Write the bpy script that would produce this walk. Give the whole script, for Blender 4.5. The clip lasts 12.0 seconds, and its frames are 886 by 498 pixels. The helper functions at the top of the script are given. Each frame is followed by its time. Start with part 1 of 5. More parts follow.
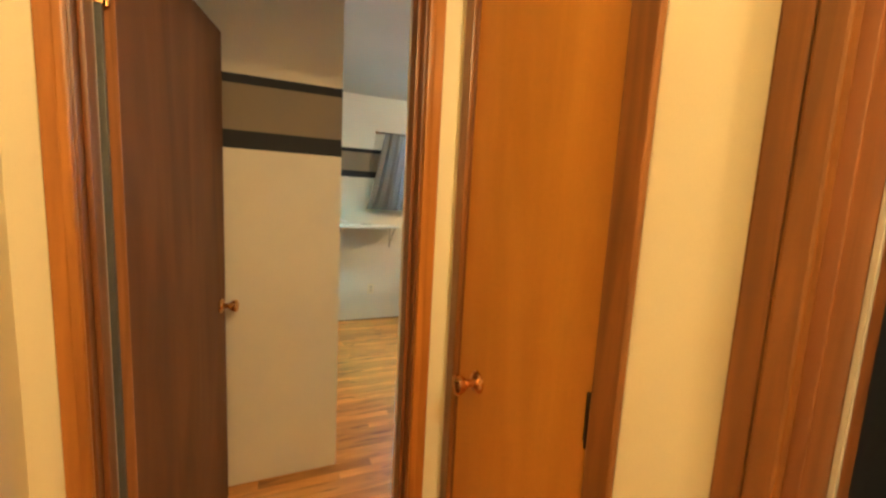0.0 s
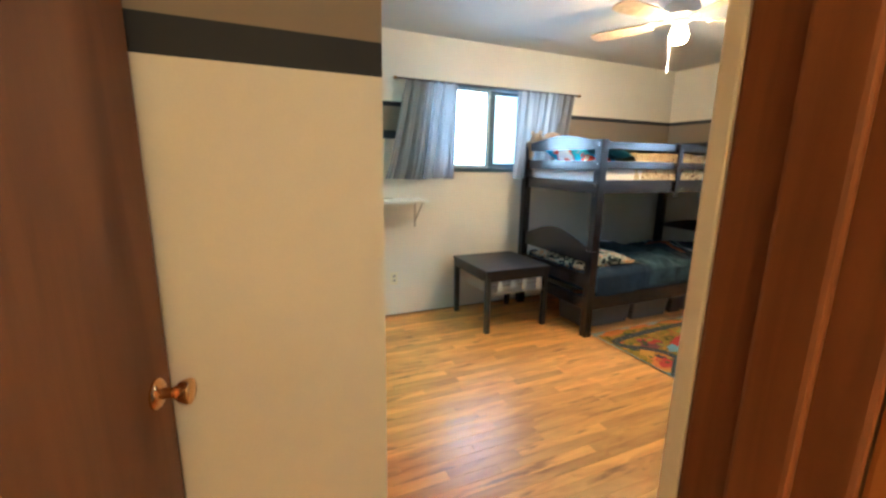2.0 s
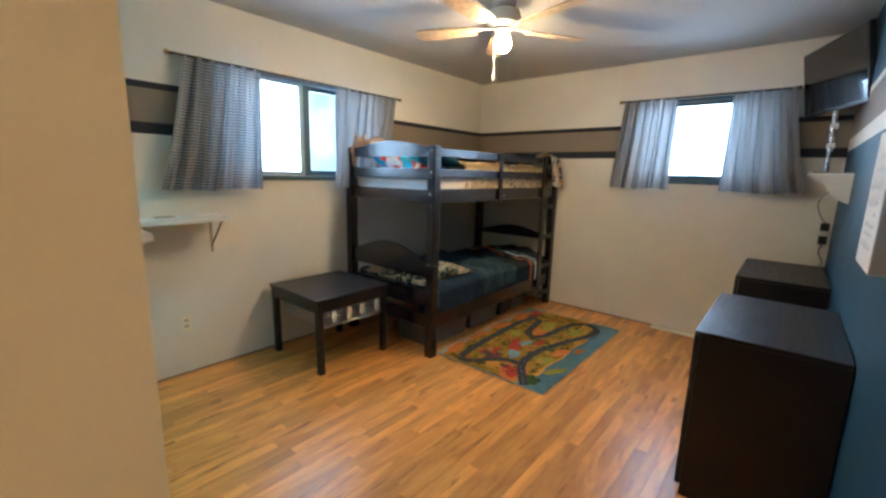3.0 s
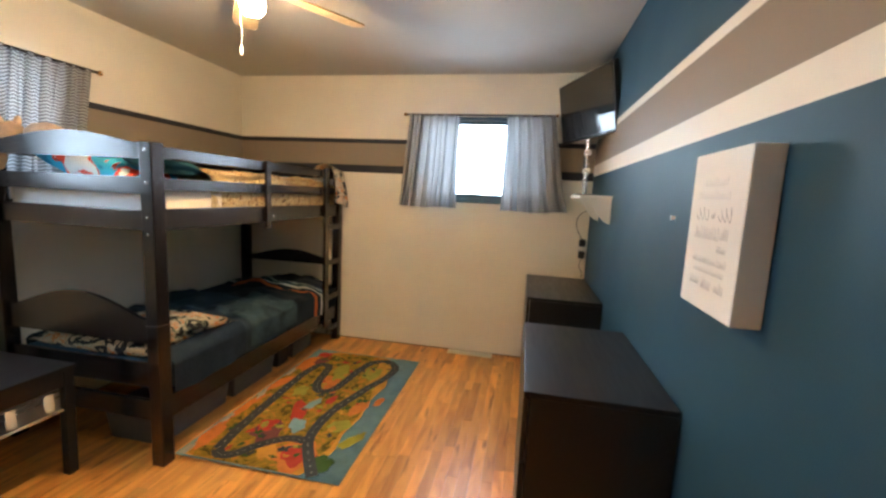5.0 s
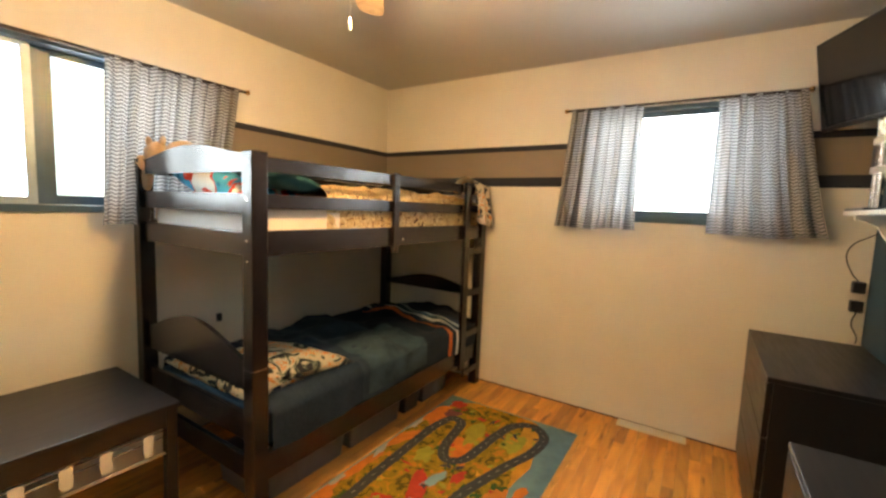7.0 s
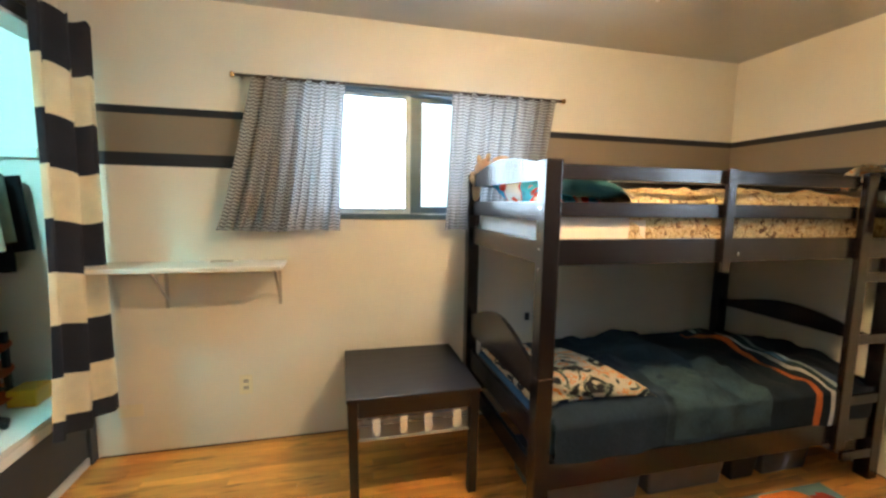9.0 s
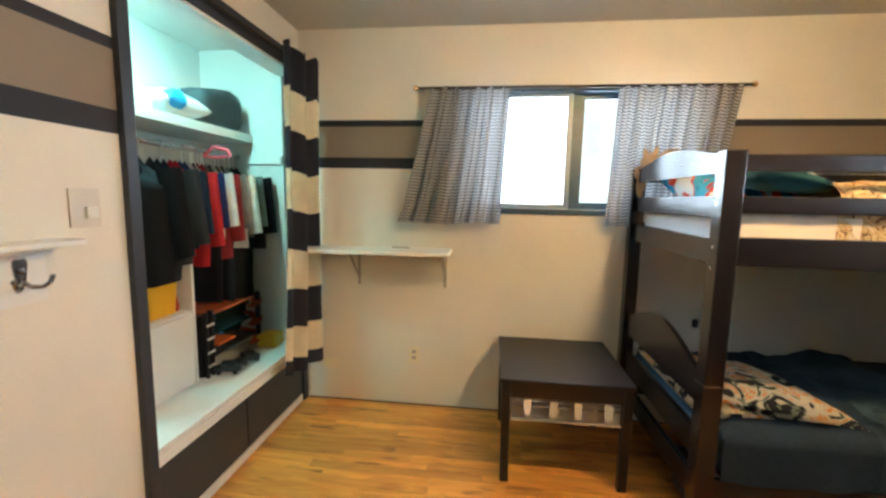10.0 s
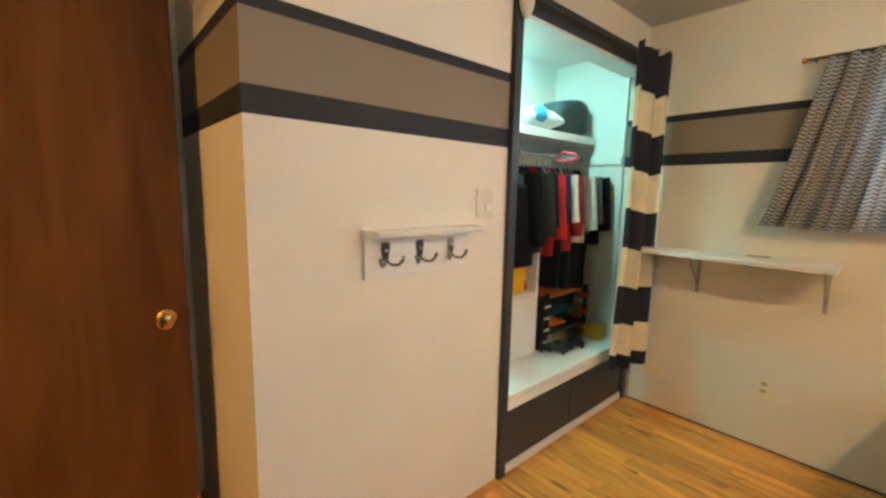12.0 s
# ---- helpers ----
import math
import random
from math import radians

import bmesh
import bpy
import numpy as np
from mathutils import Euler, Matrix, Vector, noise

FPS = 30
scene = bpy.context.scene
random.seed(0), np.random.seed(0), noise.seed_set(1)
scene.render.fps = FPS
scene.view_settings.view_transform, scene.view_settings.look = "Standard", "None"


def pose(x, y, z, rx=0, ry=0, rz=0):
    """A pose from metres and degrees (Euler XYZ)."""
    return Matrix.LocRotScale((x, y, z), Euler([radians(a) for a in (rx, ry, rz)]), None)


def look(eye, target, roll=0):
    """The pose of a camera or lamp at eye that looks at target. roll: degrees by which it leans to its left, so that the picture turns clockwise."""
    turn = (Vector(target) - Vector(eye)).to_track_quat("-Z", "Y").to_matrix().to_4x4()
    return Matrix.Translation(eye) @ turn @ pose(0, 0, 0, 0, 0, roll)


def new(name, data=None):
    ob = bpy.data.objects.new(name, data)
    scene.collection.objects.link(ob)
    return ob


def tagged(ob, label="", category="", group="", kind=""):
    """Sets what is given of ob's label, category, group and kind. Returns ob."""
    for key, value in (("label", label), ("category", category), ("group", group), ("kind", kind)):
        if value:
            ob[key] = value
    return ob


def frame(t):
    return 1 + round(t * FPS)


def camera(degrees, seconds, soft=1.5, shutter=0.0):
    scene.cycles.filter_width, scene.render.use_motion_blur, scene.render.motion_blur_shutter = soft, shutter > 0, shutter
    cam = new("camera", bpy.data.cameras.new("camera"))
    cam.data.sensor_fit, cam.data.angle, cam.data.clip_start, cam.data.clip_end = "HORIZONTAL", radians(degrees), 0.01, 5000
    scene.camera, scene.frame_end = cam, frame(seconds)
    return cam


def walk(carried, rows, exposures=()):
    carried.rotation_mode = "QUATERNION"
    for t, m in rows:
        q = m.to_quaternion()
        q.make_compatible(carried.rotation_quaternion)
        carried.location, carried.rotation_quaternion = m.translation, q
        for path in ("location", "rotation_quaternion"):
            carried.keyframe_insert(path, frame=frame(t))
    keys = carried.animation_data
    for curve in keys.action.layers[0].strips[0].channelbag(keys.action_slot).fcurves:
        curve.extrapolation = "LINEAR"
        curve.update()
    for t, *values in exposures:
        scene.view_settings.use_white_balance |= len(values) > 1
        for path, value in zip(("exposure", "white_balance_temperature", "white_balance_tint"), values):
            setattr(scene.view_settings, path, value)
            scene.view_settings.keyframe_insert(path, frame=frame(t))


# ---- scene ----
cam = camera(94.1, 12.0, soft=2.6)
PATH = [
    (0, (1.655, 1.881, 1.435), (2.463, 3.692, 1.178), 3.0),
    (0.5, (1.644, 2.051, 1.411), (2.224, 3.939, 1.099), 2.4),
    (1, (1.674, 2.321, 1.411), (2.181, 4.222, 1.051), 2.1),
    (1.5, (1.701, 2.578, 1.386), (2.281, 4.45, 0.986), 1.6),
    (2, (1.714, 2.877, 1.389), (2.512, 4.665, 0.98), 1.0),
    (2.5, (1.767, 3.125, 1.376), (2.889, 4.734, 0.99), 0.8),
    (3, (1.871, 3.34, 1.391), (3.376, 4.607, 1.032), 1.5),
    (3.5, (2.018, 3.513, 1.395), (3.818, 4.321, 1.071), 1.7),
    (3.7, (2.07, 3.575, 1.398), (3.94, 4.209, 1.078), 1.5),
    (5.3, (2.594, 3.623, 1.407), (4.541, 4.001, 1.151), 2.8),
    (5.5, (2.671, 3.617, 1.406), (4.607, 4.044, 1.143), 2.7),
    (6, (2.856, 3.683, 1.397), (4.764, 4.237, 1.167), 2.6),
    (6.5, (3.038, 3.773, 1.428), (4.874, 4.539, 1.227), 2.3),
    (7, (3.139, 3.84, 1.395), (4.823, 4.901, 1.2), 2.2),
    (8.8, (3.369, 3.865, 1.405), (3.979, 5.758, 1.195), 0.7),
    (9, (3.327, 3.867, 1.413), (3.807, 5.796, 1.192), 0.9),
    (9.5, (3.274, 3.797, 1.395), (3.381, 5.782, 1.173), 1.1),
    (10, (3.272, 3.728, 1.396), (3.043, 5.7, 1.155), 1.1),
    (10.5, (3.309, 3.661, 1.4), (2.798, 5.577, 1.143), 1.2),
    (11, (3.338, 3.597, 1.392), (2.532, 5.407, 1.122), 1.2),
    (11.5, (3.323, 3.566, 1.394), (2.187, 5.189, 1.12), 1.2),
    (12, (3.221, 3.579, 1.39), (1.736, 4.892, 1.119), 1.1),
]
# seconds, stops, kelvin, tint
EXPOSURES = [(0.0, 0.1, 5500, 0), (0.5, 0.12, 4750, 0), (1.0, 0.17, 4700, 0), (2.0, 0.30, 4750, 2), (2.5, -0.17, 5100, 6), (3.0, -0.30, 4850, 4), (3.7, -0.15, 5500, 6), (5.3, 0.08, 5800, 8),
             (7.0, 0.22, 7050, 10), (9.0, 0.24, 5700, 5), (9.7, 0.18, 5850, 7), (10.3, -0.08, 6100, 7), (11.5, -0.16, 6350, 8), (12.0, -0.06, 6350, 8)]
walk(cam, [(t, look(eye, target, roll)) for t, eye, target, roll in PATH], EXPOSURES)

# ---------------------------------------------------------------- plan (metres)
XW, XE, YS, YN, H = 2.01, 6.11, 3.095, 6.36, 2.44      # bedroom faces and ceiling
YR = 3.925                                             # face of the wall behind the open door
HALL_Y, HALL_W, HALL_E = 2.985, 1.19, 2.18              # hall faces
FAN = (4.20, 4.86)

# ---------------------------------------------------------------- world and lights
world = bpy.data.worlds.new("sky")
scene.world = world
world.use_nodes = True
wn = world.node_tree.nodes
sky = wn.new("ShaderNodeTexSky")
sky.sky_type, sky.sun_disc = "NISHITA", False
sky.sun_elevation, sky.sun_rotation = radians(42), radians(200)
wn["Background"].inputs["Strength"].default_value = 0.12
world.node_tree.links.new(sky.outputs[0], wn["Background"].inputs["Color"])


def lamp(name, kind, m, power, colour, **more):
    data = bpy.data.lights.new(name, kind)
    data.energy, data.color = power, colour
    for key, value in more.items():
        if key == "size":
            data.size = value
        elif key == "size_y":
            data.shape, data.size_y = "RECTANGLE", value
        elif key == "radius":
            data.shadow_soft_size = value
        elif key == "angle":
            data.angle = value
    ob = new(name, data)
    ob.matrix_world = m
    return ob


lamp("sun_light", "SUN", look((0, 0, 10), (-1.0, 3.0, 7.0)), 2.0, (1, 0.95, 0.88), angle=radians(0.6))
lamp("north_window_light", "AREA", look((3.78, 6.75, 1.72), (3.78, 4.85, 0.62)), 88, (0.78, 0.9, 1.0), size=1.9, size_y=1.02)
lamp("east_window_light", "AREA", look((6.50, 4.03, 1.74), (4.54, 4.03, 0.62)), 82, (0.8, 0.91, 1.0), size=1.6, size_y=1.02)
lamp("hall_ceiling_light", "POINT", pose(1.93, 1.40, 2.25), 54, (1.0, 0.61, 0.245), radius=0.09)
lamp("closet_puck_light", "AREA", look((1.81, 5.45, 2.283), (1.58, 5.58, 1.2)), 18, (0.46, 1.0, 0.90), size=0.16, size_y=0.10)


# ---------------------------------------------------------------- helpers for things
def box(bm, x0, x1, y0, y1, z0, z1, bevel=0.0, m=None):
    """Adds a box, with its edges rounded by bevel."""
    made = bmesh.ops.create_cube(bm, size=1)["verts"]
    for v in made:
        v.co = Vector(((x0 + x1) / 2 + v.co.x * (x1 - x0), (y0 + y1) / 2 + v.co.y * (y1 - y0), (z0 + z1) / 2 + v.co.z * (z1 - z0)))
    if bevel:
        edges = list({e for v in made for e in v.link_edges})
        made = list({v for f in bmesh.ops.bevel(bm, geom=edges, offset=bevel, segments=2, affect="EDGES", profile=0.6)["faces"] for v in f.verts}
                    | {v for v in made if v.is_valid})
    if m is not None:
        bmesh.ops.transform(bm, matrix=m, verts=made)
    return made


def rod(bm, a, b, r, r2=None, sides=16):
    """Adds a round bar from a to b."""
    a, b = Vector(a), Vector(b)
    turn = (b - a).to_track_quat("Z", "Y").to_matrix().to_4x4()
    bmesh.ops.create_cone(bm, cap_ends=True, segments=sides, radius1=r, radius2=r if r2 is None else r2, depth=(b - a).length,
                          matrix=Matrix.Translation((a + b) / 2) @ turn)


def lathe(bm, profile, m=None, sides=24):
    """Adds a turned shape from (radius, height) pairs."""
    m = m or Matrix()
    rings = [[bm.verts.new(m @ Vector((r * math.cos(k * math.tau / sides), r * math.sin(k * math.tau / sides), z))) for k in range(sides)] for r, z in profile]
    for low, high in zip(rings, rings[1:]):
        for k in range(sides):
            bm.faces.new((low[k], low[(k + 1) % sides], high[(k + 1) % sides], high[k]))
    bm.faces.new(rings[0][::-1]), bm.faces.new(rings[-1])


def plate(bm, outline, thick, m=None):
    """Adds a flat piece with the given outline (x, z), thick along y."""
    m = m or Matrix()
    front = [bm.verts.new(m @ Vector((x, 0, z))) for x, z in outline]
    back = [bm.verts.new(m @ Vector((x, thick, z))) for x, z in outline]
    n = len(outline)
    bm.faces.new(front), bm.faces.new(back[::-1])
    for k in range(n):
        bm.faces.new((front[k], back[k], back[(k + 1) % n], front[(k + 1) % n]))


def grid(bm, nu, nv, place, uv=True):
    """Adds a sheet; place(u, v) gives each point, u and v from 0 to 1."""
    pts = [[bm.verts.new(place(i / nu, j / nv)) for j in range(nv + 1)] for i in range(nu + 1)]
    layer = bm.loops.layers.uv.verify()
    for i in range(nu):
        for j in range(nv):
            f = bm.faces.new((pts[i][j], pts[i + 1][j], pts[i + 1][j + 1], pts[i][j + 1]))
            f.smooth = True
            for loop, (a, b) in zip(f.loops, ((i, j), (i + 1, j), (i + 1, j + 1), (i, j + 1))):
                loop[layer].uv = (a / nu, b / nv)
    return pts


def part(name, bm, material, parent=None, label="", smooth=0.0, at=None):
    """Links a bmesh as one mesh object under a thing or a part."""
    bmesh.ops.recalc_face_normals(bm, faces=bm.faces)
    data = bpy.data.meshes.new(name)
    bm.to_mesh(data)
    bm.free()
    for m in material if isinstance(material, (list, tuple)) else (material,):
        data.materials.append(m)
    if smooth:
        for p in data.polygons:
            p.use_smooth = True
        data.set_sharp_from_angle(angle=radians(smooth))
    ob = new(name, data)
    ob.parent = parent
    if at is not None:
        ob.matrix_basis = at
    return tagged(ob, label)


def slab(name, material, parent, dims, bevel=0.003, label="", at=None):
    bm = bmesh.new()
    box(bm, *dims, bevel=bevel)
    return part(name, bm, material, parent, label, at=at)


def thing(name, m, label, category, group=""):
    ob = new(name)
    ob.empty_display_size = 0.1
    ob.matrix_basis = m
    return tagged(ob, label, category, group)


def setting(name, material, boxes, label="", category="", bevel=0.0):
    bm = bmesh.new()
    for b in boxes:
        box(bm, *b, bevel=bevel)
    ob = part(name, bm, material)
    return tagged(ob, label, category, "", "structure")


# ---------------------------------------------------------------- materials
def mat(name, colour, rough=0.5, metal=0.0, vary=0.12, scale=6.0, bump=0.0, fine=80.0, stretch=(1, 1, 1), spec=0.5, random_tint=0.0, rough_vary=0.1):
    """A plain surface with two scales of variation and a fine relief."""
    m = bpy.data.materials.new(name)
    m.use_nodes = True
    nt = m.node_tree
    n, link = nt.nodes, nt.links.new
    bsdf = n["Principled BSDF"]
    bsdf.inputs["Roughness"].default_value, bsdf.inputs["Metallic"].default_value = rough, metal
    bsdf.inputs["Specular IOR Level"].default_value = spec
    co, mp = n.new("ShaderNodeTexCoord"), n.new("ShaderNodeMapping")
    mp.inputs["Scale"].default_value = stretch
    link(co.outputs["Object"], mp.inputs["Vector"])
    big, small = n.new("ShaderNodeTexNoise"), n.new("ShaderNodeTexNoise")
    big.inputs["Scale"].default_value, small.inputs["Scale"].default_value = scale, fine
    big.inputs["Detail"].default_value, small.inputs["Detail"].default_value = 4, 3
    link(mp.outputs[0], big.inputs["Vector"]), link(mp.outputs[0], small.inputs["Vector"])
    add = n.new("ShaderNodeMath")
    add.operation = "MULTIPLY_ADD"
    link(small.outputs["Fac"], add.inputs[0])
    add.inputs[1].default_value = 0.4
    link(big.outputs["Fac"], add.inputs[2])
    ramp = n.new("ShaderNodeMapRange")
    ramp.inputs["From Min"].default_value, ramp.inputs["From Max"].default_value = 0.35, 1.05
    ramp.inputs["To Min"].default_value, ramp.inputs["To Max"].default_value = 1 - vary, 1 + vary
    link(add.outputs[0], ramp.inputs["Value"])
    mul = n.new("ShaderNodeVectorMath")
    mul.operation = "SCALE"
    mul.inputs[0].default_value = colour
    link(ramp.outputs[0], mul.inputs["Scale"])
    out = mul.outputs[0]
    if random_tint:
        info, r2, m2 = n.new("ShaderNodeObjectInfo"), n.new("ShaderNodeMapRange"), n.new("ShaderNodeVectorMath")
        r2.inputs["To Min"].default_value, r2.inputs["To Max"].default_value = 1 - random_tint, 1 + random_tint
        m2.operation = "SCALE"
        link(info.outputs["Random"], r2.inputs["Value"]), link(out, m2.inputs[0]), link(r2.outputs[0], m2.inputs["Scale"])
        out = m2.outputs[0]
    link(out, bsdf.inputs["Base Color"])
    rr = n.new("ShaderNodeMapRange")
    rr.inputs["To Min"].default_value, rr.inputs["To Max"].default_value = max(0.02, rough - rough_vary), min(1, rough + rough_vary)
    link(big.outputs["Fac"], rr.inputs["Value"]), link(rr.outputs[0], bsdf.inputs["Roughness"])
    if bump:
        b = n.new("ShaderNodeBump")
        b.inputs["Strength"].default_value, b.inputs["Distance"].default_value = bump, 0.002
        link(small.outputs["Fac"], b.inputs["Height"]), link(b.outputs[0], bsdf.inputs["Normal"])
    return m


def find(m, kind):
    return next(x for x in m.node_tree.nodes if x.bl_idname == kind)


def banded(name, steps, top, rough=0.6):
    """House paint in level bands: steps are (height up to which, colour), and top the colour above them."""
    m = mat(name, (1, 1, 1), rough, vary=0.06, scale=2.5, bump=0.15, fine=220, spec=0.22)
    nt = m.node_tree
    n, link = nt.nodes, nt.links.new
    geo, sep = n.new("ShaderNodeNewGeometry"), n.new("ShaderNodeSeparateXYZ")
    link(geo.outputs["Position"], sep.inputs[0])
    ramp = n.new("ShaderNodeValToRGB")
    ramp.color_ramp.interpolation = "CONSTANT"
    rr = n.new("ShaderNodeMapRange")
    rr.inputs["From Max"].default_value = 2.5
    link(sep.outputs["Z"], rr.inputs["Value"]), link(rr.outputs[0], ramp.inputs["Fac"])
    el = ramp.color_ramp.elements
    el[0].position, el[0].color = 0, (*steps[0][1], 1)
    colours = [c for _, c in steps[1:]] + [top]
    el[1].position, el[1].color = steps[0][0] / 2.5, (*colours[0], 1)
    for (z, _), c in zip(steps[1:], colours[1:]):
        e = el.new(z / 2.5)
        e.color = (*c, 1)
    scale = next(x for x in n if x.bl_idname == "ShaderNodeVectorMath")
    link(ramp.outputs[0], scale.inputs[0])
    return m


def wood(name, dark, light, rough=0.4, grain=(1, 1, 1), random_tint=0.0, figure=3.0, bump=0.1, island=False):
    """Wood with long grain; grain gives the stretch of the figure along x, y, z."""
    m = mat(name, light, rough, vary=0.1, scale=3, bump=bump, fine=90, stretch=grain, random_tint=random_tint)
    nt = m.node_tree
    n, link = nt.nodes, nt.links.new
    mp = find(m, "ShaderNodeMapping")
    info, shift, addv = n.new("ShaderNodeNewGeometry" if island else "ShaderNodeObjectInfo"), n.new("ShaderNodeMath"), n.new("ShaderNodeVectorMath")
    chance = info.outputs["Random Per Island" if island else "Random"]
    shift.operation, shift.inputs[1].default_value = "MULTIPLY", 40.0
    link(chance, shift.inputs[0])
    link(mp.outputs[0], addv.inputs[0]), link(shift.outputs[0], addv.inputs[1])
    for tex in [x for x in n if x.bl_idname == "ShaderNodeTexNoise"]:
        link(addv.outputs[0], tex.inputs["Vector"])
    fig = n.new("ShaderNodeTexNoise")
    fig.inputs["Scale"].default_value, fig.inputs["Detail"].default_value, fig.inputs["Distortion"].default_value = figure, 6, 1.2
    link(addv.outputs[0], fig.inputs["Vector"])
    ramp = n.new("ShaderNodeValToRGB")
    ramp.color_ramp.elements[0].position, ramp.color_ramp.elements[0].color = 0.34, (*dark, 1)
    ramp.color_ramp.elements[1].position, ramp.color_ramp.elements[1].color = 0.62, (*light, 1)
    link(fig.outputs["Fac"], ramp.inputs["Fac"])
    scale = next(x for x in n if x.bl_idname == "ShaderNodeVectorMath" and x.operation == "SCALE" and not x.inputs[0].is_linked)
    link(ramp.outputs[0], scale.inputs[0])
    for tint in [x for x in n if x.bl_idname == "ShaderNodeMapRange" and x.inputs["Value"].is_linked and x.inputs["Value"].links[0].from_node.bl_idname == "ShaderNodeObjectInfo"]:
        link(chance, tint.inputs["Value"])
    return m


def streak(m):
    """Adds sparse dark mineral streaks along the grain."""
    n, link = m.node_tree.nodes, m.node_tree.links.new
    bsdf = n["Principled BSDF"]
    src = bsdf.inputs["Base Color"].links[0].from_socket
    addv = next(x for x in n if x.bl_idname == "ShaderNodeVectorMath" and x.operation == "ADD")
    tex, ramp, mix = n.new("ShaderNodeTexNoise"), n.new("ShaderNodeMapRange"), n.new("ShaderNodeMix")
    tex.inputs["Scale"].default_value, tex.inputs["Detail"].default_value = 2.1, 4
    link(addv.outputs[0], tex.inputs["Vector"])
    ramp.inputs["From Min"].default_value, ramp.inputs["From Max"].default_value, ramp.inputs["To Max"].default_value = 0.60, 0.72, 0.8
    link(tex.outputs["Fac"], ramp.inputs["Value"])
    mix.data_type = "RGBA"
    link(ramp.outputs[0], mix.inputs["Factor"]), link(src, mix.inputs["A"])
    mix.inputs["B"].default_value = (0.17, 0.06, 0.014, 1)
    link(mix.outputs["Result"], bsdf.inputs["Base Color"])


CREAM, DARK, TAUPE, NAVY = (0.78, 0.735, 0.64), (0.025, 0.027, 0.036), (0.25, 0.205, 0.155), (0.024, 0.066, 0.106)
M = {}
STRIPES = ((1.588, CREAM), (1.664, DARK), (1.86, TAUPE), (1.90, DARK))
M["wall"] = banded("cream_wall_with_stripes", STRIPES, CREAM)
M["wall_far"] = banded("cream_wall_with_stripes_far", ((1.578, CREAM), (1.648, DARK), (1.845, TAUPE), (1.882, DARK)), CREAM)
M["blue"] = banded("blue_wall_with_bands", ((1.62, NAVY), (1.70, CREAM), (1.90, TAUPE), (1.94, CREAM)), NAVY, 0.5)
M["hall"] = mat("cream_hall_paint", (0.82, 0.745, 0.54), 0.55, vary=0.05, scale=2, bump=0.1, fine=240)
# white paint lowered in colour to dim the light falling on the ceiling
M["ceiling"] = mat("dimmed_white_ceiling_paint", (0.56, 0.54, 0.50), 0.8, vary=0.04, scale=3, bump=0.25, fine=160)
M["white"] = mat("white_painted_board", (0.80, 0.79, 0.75), 0.4, vary=0.05, bump=0.06)
M["closet"] = mat("white_closet_paint", (0.80, 0.80, 0.77), 0.55, vary=0.05, scale=3, bump=0.1, fine=200)
# trim paint; on the room past the hall it stands for shade
M["navy"] = mat("navy_trim_and_unlit_room_dark", (0.028, 0.033, 0.048), 0.45, vary=0.2, scale=12, bump=0.12)
M["rabbet"] = mat("grey_painted_rabbet", (0.085, 0.09, 0.095), 0.5, vary=0.2, scale=10, bump=0.1)
# blackish frame; daylight flare is mixed in as a brighter blue
M["window_frame"] = mat("blackish_window_frame_with_glare", (0.045, 0.085, 0.12), 0.35, vary=0.2, scale=15, bump=0.08)
M["sash"] = mat("pale_grey_aluminium_sash", (0.36, 0.43, 0.48), 0.4, 0.3, vary=0.1, scale=20)
# grey of small fittings; on the shelf brackets it includes the shelf's shadow
M["bracket_grey"] = mat("grey_fittings_and_shaded_bracket", (0.42, 0.38, 0.32), 0.5, vary=0.1)
M["casing"] = wood("varnished_orange_casing", (0.33, 0.12, 0.014), (0.43, 0.17, 0.02), 0.32, (9, 9, 0.7))
M["brown_casing"] = wood("brown_varnished_casing", (0.15, 0.055, 0.010), (0.23, 0.085, 0.014), 0.35, (9, 9, 0.7))
# darker copy of the casing wood, with the doorway's shadow in its colour
M["jamb"] = wood("shaded_varnished_jamb", (0.15, 0.052, 0.014), (0.22, 0.08, 0.022), 0.35, (9, 9, 0.7))
M["hall_door"] = wood("varnished_orange_door", (0.51, 0.215, 0.018), (0.56, 0.245, 0.024), 0.35, (2.5, 2.5, 0.35))
M["door"] = wood("dark_red_brown_door", (0.115, 0.043, 0.012), (0.165, 0.064, 0.018), 0.6, (2.5, 2.5, 0.35), bump=0.03)
M["door"].node_tree.nodes["Principled BSDF"].inputs["Specular IOR Level"].default_value = 0.2
M["door_edge"] = wood("raw_door_edge", (0.25, 0.10, 0.03), (0.42, 0.18, 0.06), 0.5, (8, 8, 0.5))
M["oak"] = wood("oak_strip_floor", (0.53, 0.215, 0.040), (0.72, 0.33, 0.068), 0.33, (1.6, 9, 9), 0.25, 1.5, 0.04)
streak(M["oak"])
M["oak_far"] = wood("oak_strip_floor_far", (0.53, 0.215, 0.040), (0.72, 0.33, 0.068), 0.33, (1.6, 9, 9), 0.25, 1.5, 0.04, True)
streak(M["oak_far"])
M["gap"] = mat("dark_floor_joint", (0.10, 0.05, 0.02), 0.7, vary=0.3)
M["espresso"] = mat("espresso_bed_wood", (0.010, 0.0072, 0.0078), 0.25, vary=0.2, scale=4, bump=0.012, fine=60, rough_vary=0.03, spec=0.62)
M["black"] = mat("black_brown_veneer", (0.0095, 0.0085, 0.010), 0.36, vary=0.3, scale=18, bump=0.06, stretch=(0.3, 3, 3))
M["brass"] = mat("worn_brass", (0.72, 0.42, 0.16), 0.25, 1.0, vary=0.15, scale=30)
M["steel"] = mat("brushed_steel", (0.62, 0.62, 0.62), 0.25, 1.0, vary=0.1, scale=40)
